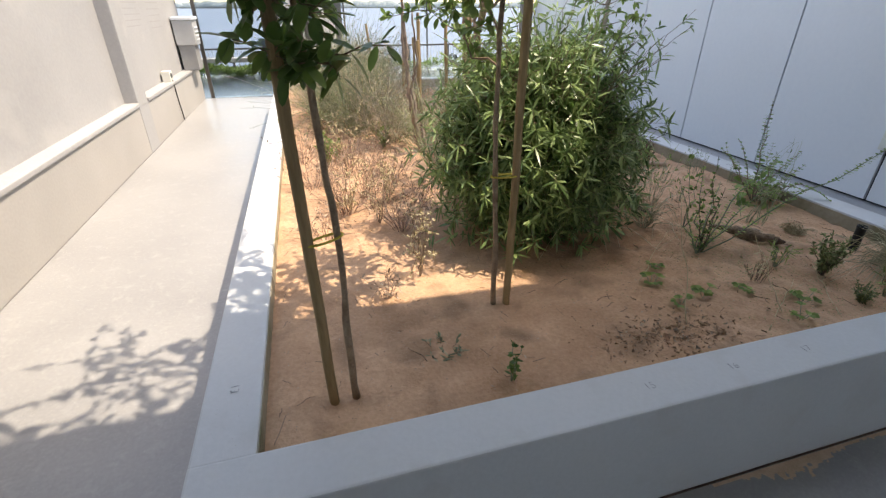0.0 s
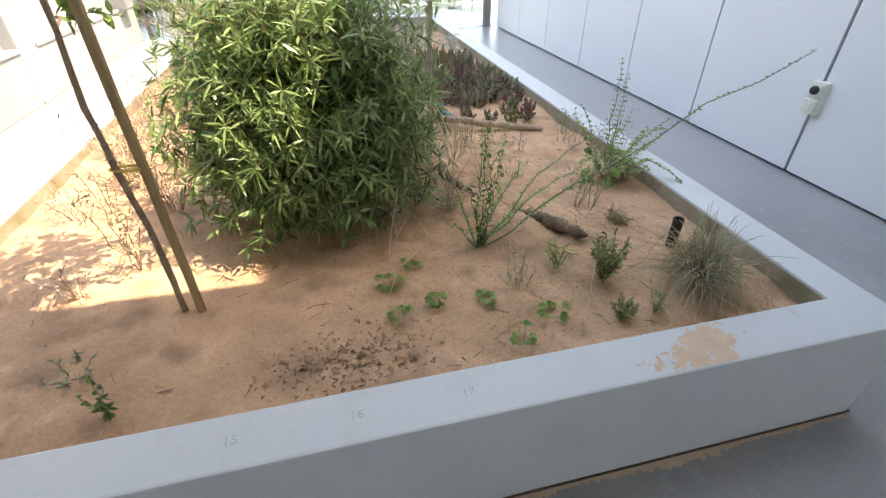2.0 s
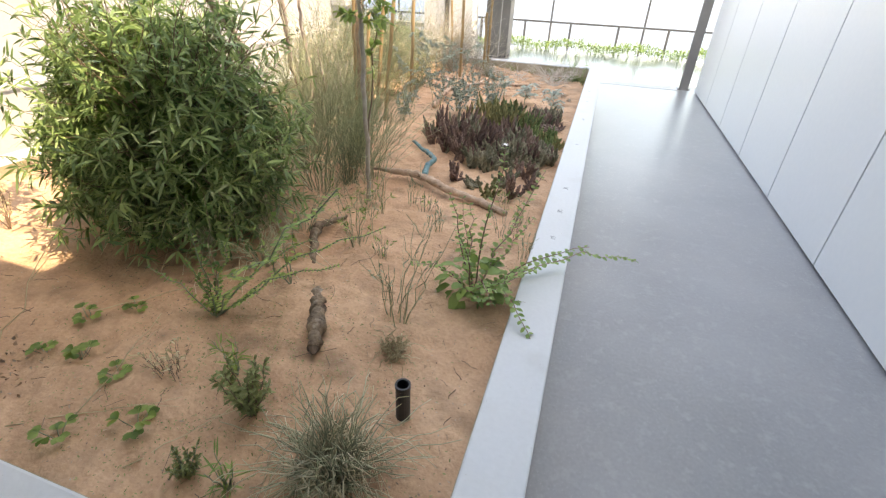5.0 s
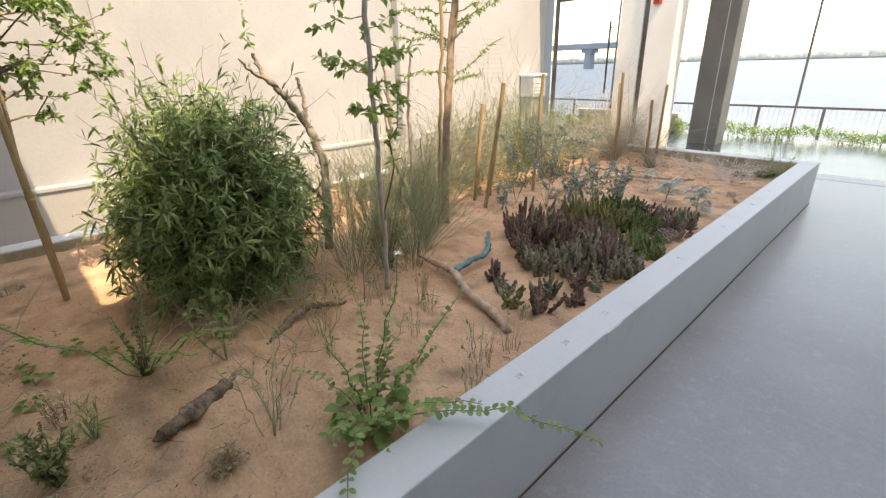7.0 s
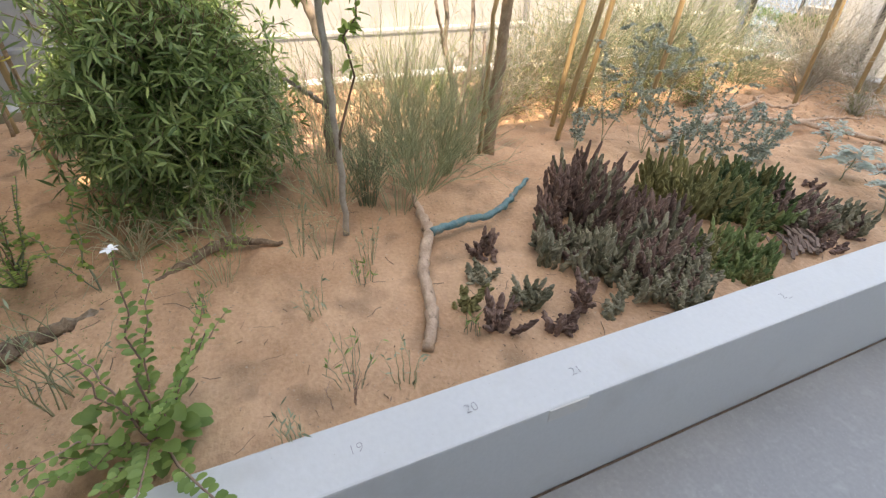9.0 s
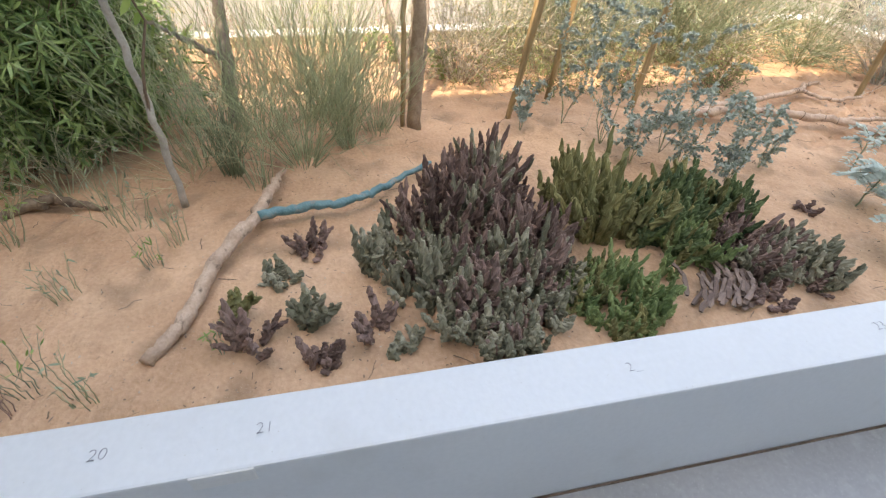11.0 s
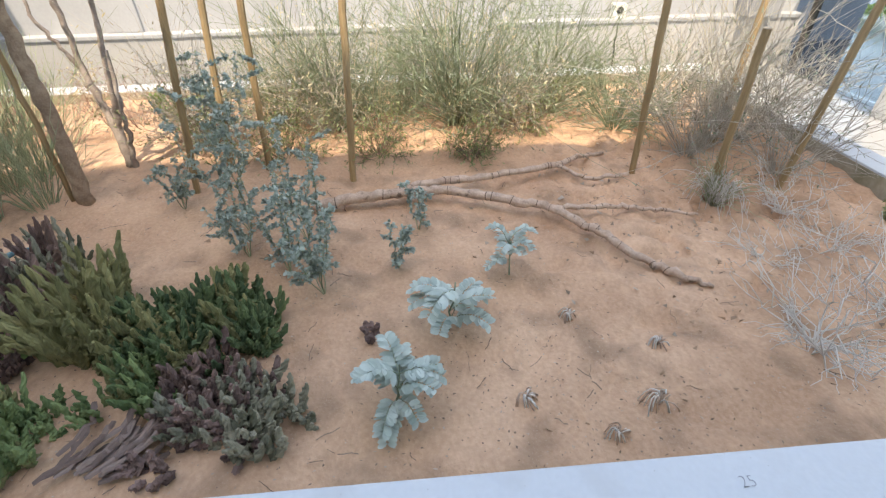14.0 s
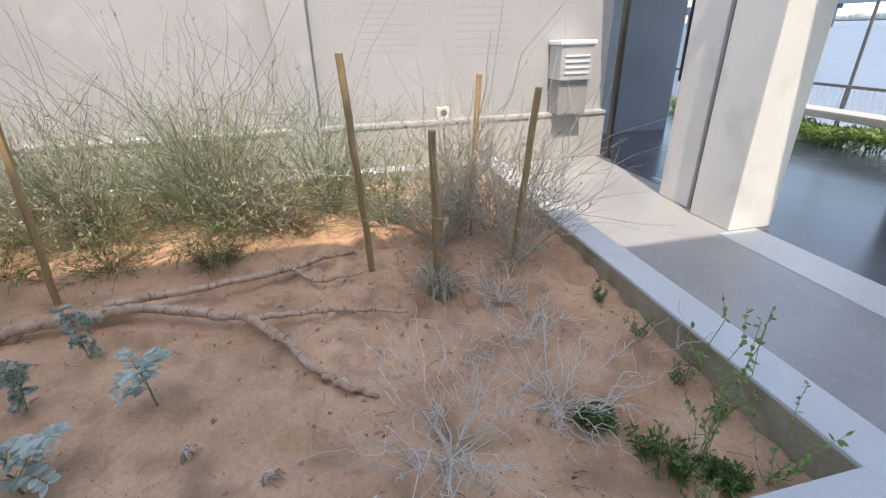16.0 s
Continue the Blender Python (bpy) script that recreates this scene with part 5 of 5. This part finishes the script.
for x, y, h, n, m in ((-0.54, 2.36, 0.1, 8, M_SUC_GREY), (-0.70, 2.46, 0.09, 7, M_SUC_PURPLE), (-0.38, 2.47, 0.12, 10, M_SUC_GREY), (-0.43, 2.23, 0.1, 5, M_SUC_OLIVE), (-0.31, 2.31, 0.1, 5, M_SUC_PURPLE),
                      (-0.21, 2.49, 0.08, 6, M_SUC_PURPLE), (-0.29, 2.66, 0.09, 4, M_SUC_PURPLE), (-0.22, 2.74, 0.06, 5, M_SUC_GREY), (-0.54, 2.66, 0.17, 8, M_SUC_GREY), (-0.62, 4.42, 0.1, 2, M_SUC_PURPLE),
                      (-0.2, 3.9, 0.07, 6, M_SUC_PURPLE)):
    succulent(x, y, 0.024, 0.024, h * 1.75, int(n * 1.6) + 2, m, "small single finger succulent in the sand", 0.42, "single succulents", None, 1.12)
ob = thing("withered_succulent", "withered purple-brown succulent slumped on the sand", "succulent", spot(-0.24, 3.7, 0))
for i in range(26):
    a = rng.normal(2.55, 0.22)
    p = np.array([rng.uniform(-0.04, 0.07), rng.uniform(-0.08, 0.1), 0.012 + rng.uniform(0, 0.035)])
    line = bend(p, p + [0.15 * math.cos(a), 0.15 * math.sin(a), rng.uniform(-0.008, 0.03)], 0.04, 9)
    line[:, 1] += 0.025 * np.sin(np.linspace(0, np.pi, 9))
    part("finger", Geo().tube(line, np.where(np.arange(9) % 2, 0.0095, 0.0068), 5, 0.5), M_SUC_DRY, ob)
leaflet_plant(-0.62, 3.33, 0.16, 3, M_LIGHTLEAF, "single fresh green shoot among the succulents", 0.05, 0.026, 8)

# blue-grey seedlings
frond_plant(-0.31, 4.5, 0.18, 13, M_FROND, "compact blue-grey feathery seedling", 0.11)
frond_plant(-0.63, 4.68, 0.25, 8, M_FROND, "blue-green seedling with spreading fronds", 0.13)
frond_plant(-0.9, 4.94, 0.19, 8, M_FROND, "small blue-grey seedling in open sand", 0.09)
for x, y, h, n in ((-0.99, 4.51, 0.24, 3), (-0.86, 4.23, 0.44, 6), (-1.0, 4.08, 0.45, 4), (-1.1, 3.9, 0.36, 4), (-1.2, 4.12, 0.6, 5), (-1.3, 3.85, 0.78, 5), (-1.5, 3.5, 0.3, 4), (-1.55, 3.75, 0.65, 4), (-1.25, 4.6, 0.26, 3)):
    leaflet_plant(x, y, h, n, M_BLUELEAF, "leggy blue-grey shrub with small oval leaves", 0.018, 0.0115, int(135 * h) + 24, 0.32, "blue_shrub", M_GRASS, group="blue-grey shrubs", base_leaf=0.3, twigs=5, stalk=0.0024)

# dead and green plants of the far corner
dead_brush(-0.45, 5.85, 0.36, 26, "bleached grey dead shrub sprawling on the sand")
dead_brush(-0.57, 6.25, 0.33, 24, "bleached grey twiggy dead shrub")
dead_brush(-1.25, 6.3, 0.2, 16, "thin dead shrub of pale twigs")
grass_tuft(-1.34, 6.02, 0.24, 120, "pale grey-green drooping tuft by a stake", M_GRASS, M_DEAD)
for x, y, h, s in ((-0.31, 6.47, 0.1, 0.12), (-0.49, 6.35, 0.06, 0.07), (-0.22, 6.6, 0.07, 0.07)):
    broom(x, y, h, s, 36, "low dark green feathery weed", M_TREELEAF, M_BROOM, 6, 3, 0.3, "weed", 0.0015)
leaflet_plant(-0.28, 6.56, 0.66, 6, M_LIGHTLEAF, "tall upright shoots with small green leaves", 0.02, 0.012, 24, 0.26, "shoot_plant", M_GRASS, stalk=0.002)
leaflet_plant(-0.19, 6.72, 0.3, 5, M_LIGHTLEAF, "low leafy shoots by the planter corner", 0.024, 0.013, 16, 0.7, "shoot_plant", M_GRASS, stalk=0.002)

for x, y, h in ((-1.15, 6.74, 0.1), (-0.86, 6.76, 0.12), (-0.6, 6.74, 0.14), (-0.42, 6.77, 0.16), (-0.13, 6.45, 0.12), (-0.12, 6.2, 0.1)):
    leaflet_plant(x, y, h, 6, M_OLIVE, "small green weed along the foot of the planter wall", 0.018, 0.008, 16, 0.7, "weed", M_BROOM, twigs=2)
dead_brush(-0.95, 6.28, 0.24, 14, "thin grey dead twigs sprawling on the sand")
dead_brush(-0.9, 6.0, 0.16, 9, "small fallen tangle of bleached twigs")

# front corner plants
grass_tuft(-0.39, 0.34, 0.27, 440, "large arching tuft of grey-green and dry grass", M_TUFT, M_PALE, 0.85)
grass_tuft(-0.44, 0.84, 0.09, 60, "small dry grass tuft in the sand", M_STRAW, M_STRAW)
ob = thing("irrigation_pipe", "short black plastic pipe standing in the sand", "pipe", spot(-0.31, 0.61, 0.03))
a = np.linspace(0, 2 * np.pi, 18, endpoint=False)
rings = []
for rad, z in ((0.022, 0), (0.022, 0.145), (0.0235, 0.147), (0.0235, 0.16), (0.018, 0.16), (0.018, 0.03)):
    rings.append(np.stack([rad * np.cos(a), rad * np.sin(a), np.full(18, z)], 1))
part("tube", Geo().add(np.concatenate(rings), [(i * 18 + j, i * 18 + (j + 1) % 18, (i + 1) * 18 + (j + 1) % 18, (i + 1) * 18 + j) for i in range(5) for j in range(18)]), M_BLACKPLASTIC, ob)
for x, y, s in ((-1.56, 0.6, 0.06), (-1.54, 0.43, 0.05), (-1.41, 0.45, 0.065), (-1.45, 0.71, 0.05), (-1.17, 0.2, 0.055), (-1.02, 0.31, 0.065), (-1.22, 0.43, 0.055)):
    clover(x, y, s)
leaflet_plant(-0.73, 0.45, 0.22, 16, M_OLIVE, "bushy olive-green herb in the sand", 0.026, 0.009, 44, 0.42, "herb", M_TWIG)
leaflet_plant(-0.77, 0.24, 0.09, 14, M_OLIVE, "low mossy green herb in the sand", 0.016, 0.006, 30, 0.6, "herb")
leaflet_plant(-0.88, 0.57, 0.15, 7, M_LEAF, "thin green grassy herb", 0.05, 0.006, 8, 0.35, "herb")
leaflet_plant(-0.64, 0.24, 0.12, 5, M_LIGHTLEAF, "thin fresh grass shoot by the wall", 0.06, 0.006, 6, 0.35, "herb")
broom(-1.07, 0.5, 0.15, 0.08, 16, "dry brown twiggy stub in the sand", M_STRAW, M_TWIG, 2, 2, 0.4, "dry_shrub", 0.0016)
leaflet_plant(-2.42, 0.21, 0.17, 3, M_TREELEAF, "tiny dark-leaved seedling near the front wall", 0.024, 0.014, 16, 0.25)
broom(-2.6, 0.42, 0.05, 0.08, 14, "flat withered green sprig on the sand", M_SAGE, M_TWIG, 3, 2, 0.3, "dry_shrub", 0.0015)
# thorny plant with long arching shoots
ob = thing("thorny_shrub", "low thorny shrub with long arching leafy shoots", "shrub", spot(-1.15, 0.78))
g, leaf = Geo(), Geo()
for end, rise in (((0.85, -0.45, 0.86), 0.03), ((0.62, 0.22, 0.41), 0.06), ((0.5, 0.1, 0.3), 0.05), ((-0.12, 0.1, 0.38), 0.0), ((0.05, 0.15, 0.42), 0.0), ((-0.2, -0.05, 0.22), 0.03), ((0.15, -0.1, 0.25), 0.03), ((0.3, 0.25, 0.28), 0.05), ((0.0, -0.05, 0.3), 0)):
    line = bend((0, 0, 0), end, 0.03, 9)
    line[:, 2] += rise * np.sin(np.linspace(0, np.pi, 9))
    g.tube(line, [0.004, 0.0012], 4, caps=False)
    pinnate(leaf, line, 0.015, 0.024, 0.012, 0.15)
part("branchwork", g, M_SAGE, ob, smooth=True)
part("foliage", leaf, M_LEAF, ob, smooth=True)
g, leaf = Geo(), Geo()
for end in ((0.03, 0.06, 0.5), (0.06, 0.0, 0.36), (-0.03, 0.04, 0.3), (0.02, -0.04, 0.22)):
    line = bend((0.02, 0, 0), end, 0.03, 9)
    g.tube(line, [0.0032, 0.001], 5, caps=False)
    leafy_line(leaf, line, 30, 0.026, 0.012, 0.1, 0.9, 0.05)
part("thorny_stem", g, M_TWIG, ob, smooth=True)
part("dark_foliage", leaf, M_TREELEAF, ob, smooth=True)
# pale dry stems leaning and lying near the front wall
for a, b, lift in (((-1.63, 0.3), (-1.5, 0.62), 0.42), ((-1.35, 0.18), (-0.95, 0.42), 0.03), ((-1.2, 0.25), (-1.1, 0.55), 0.2), ((-1.62, 0.62), (-1.2, 0.95), 0.05), ((-0.95, 0.2), (-0.75, 0.5), 0.04)):
    za, zb = sand_z(*a), sand_z(*b)
    ob = thing("dead_weed", "single thin pale dead weed leaning on the sand", "weed", (*a, za), "pale dead weeds")
    part("stalk", Geo().tube(bend((0, 0, -0.003), (b[0] - a[0], b[1] - a[1], zb - za + lift), 0.03, 8), [0.0024, 0.001], 4), M_STRAW, ob, smooth=True)
    part("side_shoot", Geo().tube(bend(((b[0] - a[0]) * 0.6, (b[1] - a[1]) * 0.6, (zb - za + lift) * 0.6), (b[0] - a[0] + 0.04, (b[1] - a[1]) * 0.8, (zb - za + lift) * 0.8 + 0.03), 0.05, 5), [0.0014, 0.0007], 3), M_STRAW, ob, smooth=True)
# leafy plant hanging over the long wall
ob = thing("leafy_shrub", "bright green leafy shrub trailing over the planter wall", "shrub", spot(-0.27, 1.27))
g, leaf = Geo(), Geo()
for end, rise, k in (((0.64, 0.38, 0.1), 0.1, 44), ((0.42, 0.1, 0.28), 0.05, 34), ((0.05, 0.12, 0.62), 0.0, 30), ((0.2, 0.25, 0.5), 0.0, 30), ((-0.15, 0.1, 0.4), 0.03, 30), ((-0.22, -0.15, 0.2), 0.06, 34),
                     ((0.12, -0.22, 0.14), 0.08, 34), ((-0.1, 0.25, 0.3), 0.04, 30), ((0.3, -0.3, 0.06), 0.12, 30), ((-0.05, -0.1, 0.35), 0.02, 26)):
    line = bend((0, 0, 0), end, 0.03, 9)
    line[:, 2] += rise * np.sin(np.linspace(0, np.pi, 9))
    g.tube(line, [0.004, 0.0012], 4, caps=False)
    pinnate(leaf, line, 0.026, 0.034, 0.024, 0.18)
for _ in range(6):
    a = rng.uniform(0, 6.28)
    line = bend((0, 0, 0), (0.24 * math.cos(a), 0.24 * math.sin(a), rng.uniform(0.08, 0.4)), 0.05, 8)
    g.tube(line, [0.003, 0.001], 3, caps=False)
    pinnate(leaf, line, 0.026, 0.036, 0.025, 0.2)
n = 46
d = unit(rng.normal(0, 1, (n, 3)) + [0, 0, 0.4])
leaf.ovals(d * 0.1 * [1, 1, 0.9] + [0, 0, 0.08], d + rng.normal(0, 0.4, (n, 3)), rng.uniform(0.045, 0.075, n), 0.042, 0.35)
part("branchwork", g, M_REDTWIG, ob, "thin reddish stems", smooth=True)
part("foliage", leaf, M_LIGHTLEAF, ob, smooth=True)
bloom = Geo()
a = np.arange(6) * 1.047
bloom.ovals(np.tile((0.05, 0.12, 0.625), (6, 1)), np.stack([np.cos(a), np.sin(a), np.full(6, 0.25)], 1), 0.018, 0.009)
part("flower", bloom, M_PETAL, ob, "small white flower")
for x, y, h in ((-0.5, 1.0, 0.62), (-0.55, 1.06, 0.4)):
    broom(x, y, h, h * 0.3, 6, "sparse upright grey twigs", M_SAGE, M_GRASS, 2, 2, 0.5, "twig_plant", 0.0025)
for x, y, h in ((-0.95, 1.85, 0.4), (-0.2, 1.95, 0.18), (-0.12, 1.62, 0.2), (-0.85, 2.0, 0.25), (-1.0, 1.75, 0.45), (-0.6, 1.75, 0.2)):
    broom(x, y, h, h * 0.3, 9, "thin green sprouting stems in the sand", M_SAGE, M_GRASS, 2, 1, 0.5, "twig_plant", 0.0018)
broom(-1.3, 1.95, 0.3, 0.4, 26, "sprawling pale dry stems under the bush", M_STRAW, M_STRAW, 1, 2, 0.2, "dry_shrub", 0.0018)
broom(-1.22, 1.5, 0.52, 0.36, 16, "fan of long pale grassy stems beside the bush", M_TUFT, M_TUFT, 1, 1, 0.5, "dry_shrub", 0.0024)
broom(-0.19, 1.75, 0.17, 0.06, 5, "tiny bare reddish twig by the planter wall", M_REDTWIG, M_REDTWIG, 0, 1, 0.6, "twig_plant", 0.0018)
broom(-0.9, 1.45, 0.5, 0.2, 12, "leggy grey-green stems beside the bush", M_LEAF, M_GRASS, 6, 2, 0.5, "twig_plant", 0.002)
leaflet_plant(-1.0, 1.05, 0.45, 3, M_LEAF, "leggy green seedling at the bush edge", 0.03, 0.018, 18, 0.3)

for x, y, h in ((-0.26, 1.80, 0.24), (-0.73, 1.95, 0.16), (-0.74, 1.40, 0.15), (-0.33, 2.24, 0.10)):
    broom(x, y, h, h * 0.4, 10, "thin green sprouting stems in the sand", M_LIGHTLEAF, M_SAGE, 2, 1, 0.5, "twig_plant", 0.0016)
for x, y, h in ((-1.20, 1.14, 0.26), (-1.43, 1.43, 0.24), (-1.50, 1.20, 0.30)):
    grass_tuft(x, y, h, 40, "sparse tuft of long drooping pale grass", M_TUFT, M_PALE, 1.3)

# litter on the sand
g, chips = Geo(), Geo()
for _ in range(750):
    x, y = rng.uniform(PX0 + 0.2, PX1 - 0.2), rng.uniform(0.12, 6.8)
    z = sand_z(x, y) + 0.006
    a, l = rng.uniform(0, np.pi), rng.uniform(0.015, 0.07) * (2.2 if rng.random() < 0.06 else 1)
    g.tube(bend((x, y, z), (x + l * math.cos(a), y + l * math.sin(a), z + 0.004), 0.08, 4), rng.uniform(0.0007, 0.0018), 3)
n = 6500
xy = np.stack([rng.uniform(PX0 + 0.2, PX1 - 0.2, n), rng.uniform(0.12, 6.8, n)], 1)
p = np.array([(x, y, sand_z(x, y) + 0.007) for x, y in xy])
chips.leaves(p, rng.normal(0, 1, (n, 3)) * [1, 1, 0.12], rng.uniform(0.003, 0.011, n) * (1 + (rng.random(n) < 0.08)), rng.uniform(0.002, 0.005, n), 0.0, 0.15)
m = 2600
near = np.array([(-0.45, 3.3), (-0.6, 3.8), (-1.75, 1.0), (-1.1, 0.9), (-0.5, 0.5), (-0.5, 6.1), (-1.6, 6.2), (-0.5, 4.7), (-1.4, 2.4), (-0.15, 2.5), (-0.15, 5.2)])
q = near[rng.integers(0, len(near), m)] + rng.normal(0, 0.24, (m, 2))
q = q[(q[:, 0] < PX1 - 0.19) & (q[:, 1] > 0.1)]
p = np.array([(x, y, sand_z(x, y) + 0.006) for x, y in q])
dark = Geo()
dark.leaves(p, rng.normal(0, 1, (len(p), 3)) * [1, 1, 0.2], rng.uniform(0.004, 0.014, len(p)), rng.uniform(0.002, 0.006, len(p)), 0.0, 0.15)
solid("dark_litter", dark, M_TWIG, "dark brown leaf crumbs lying round the plants", "litter", kind="stuff")
m = 2600
q = np.concatenate([rng.normal((-0.85, 0.55), (0.33, 0.3), (m, 2)), rng.normal((-1.6, 1.0), (0.3, 0.2), (500, 2))])
q = q[(q[:, 0] < PX1 - 0.19) & (q[:, 1] > 0.1)]
p = np.array([(x, y, sand_z(x, y) + 0.006) for x, y in q])
moss = Geo()
moss.leaves(p, rng.normal(0, 1, (len(p), 3)) * [1, 1, 0.3], rng.uniform(0.004, 0.012, len(p)), rng.uniform(0.002, 0.005, len(p)), 0.0, 0.15)
solid("low_weeds", moss, M_OLIVE, "thin scatter of low olive weeds on the sand", "weeds", kind="stuff")
solid("twig_litter", g, M_TWIG, "scattered small dry twigs on the sand", "litter", kind="stuff")
solid("leaf_litter", chips, M_LITTER, "scattered dry leaf chips and shell bits on the sand", "litter", kind="stuff")
g = Geo()
for _ in range(170):
    x, y = rng.normal(-1.75, 0.13), rng.normal(0.27, 0.07)
    if y > 0.1:
        c = np.array([x, y, sand_z(x, y) + 0.006])
        g.add(c + rng.normal(0, 1, (4, 3)) * rng.uniform(0.002, 0.006), [(0, 1, 2), (0, 2, 3), (0, 3, 1), (1, 3, 2)])
for _ in range(420):
    x, y = rng.normal(-1.35, 0.5), rng.normal(5.95, 0.42)
    if -3.1 < x < -0.2 and y < 6.75:
        c = np.array([x, y, sand_z(x, y) + 0.004])
        g.add(c + rng.normal(0, 1, (4, 3)) * [1, 1, 0.6] * rng.uniform(0.003, 0.011), [(0, 1, 2), (0, 2, 3), (0, 3, 1), (1, 3, 2)])
clods = Geo()
for i in range(900):
    x, y = rng.normal(-1.3, 0.6), rng.normal(5.9, 0.5)
    if i > 560:
        x, y = rng.normal(-1.72, 0.14), rng.normal(0.27, 0.06)
    elif rng.random() < 0.3:
        x, y = rng.uniform(-3.0, -0.2), rng.uniform(0.2, 6.7)
    if -3.1 < x < -0.2 and 0.12 < y < 6.75:
        c = np.array([x, y, sand_z(x, y) + 0.005])
        clods.add(c + rng.normal(0, 1, (4, 3)) * [1, 1, 0.5] * rng.uniform(0.003, 0.0095), [(0, 1, 2), (0, 2, 3), (0, 3, 1), (1, 3, 2)])
solid("earth_clods", clods, M_EARTH, "dark crumbs of damp earth on the sand", "earth", kind="stuff")
solid("sand_crumbs", g, M_LITTER, "crumbs of earth and dry bits on the sand", "crumbs", kind="stuff")
# small withered tufts half sunk in the sand
for x, y, size in ((-0.655, 5.1, 0.05), (-0.34, 4.88, 0.06), (-0.28, 5.25, 0.075), (-0.2, 5.1, 0.05), (-0.5, 5.35, 0.05)):
    ob = thing("withered_tuft", "small withered pale brown tuft on the sand", "dead plant", spot(x, y, 0.004), "withered tufts")
    for mat in (M_DRY, M_DEAD):
        g = Geo()
        for _ in range(9):
            a = rng.uniform(0, 6.28)
            r = size * rng.uniform(0.35, 0.8)
            t = np.linspace(0, 1, 6)[:, None]
            line = np.concatenate([r * np.cos(a + 1.2 * t) * t, r * np.sin(a + 1.2 * t) * t, 0.6 * size * np.sin(np.pi * t) + 0.004], 1)
            g.tube(line, [0.004, 0.0022], 4, 0.5)
        part("curl", g, mat, ob, smooth=True)
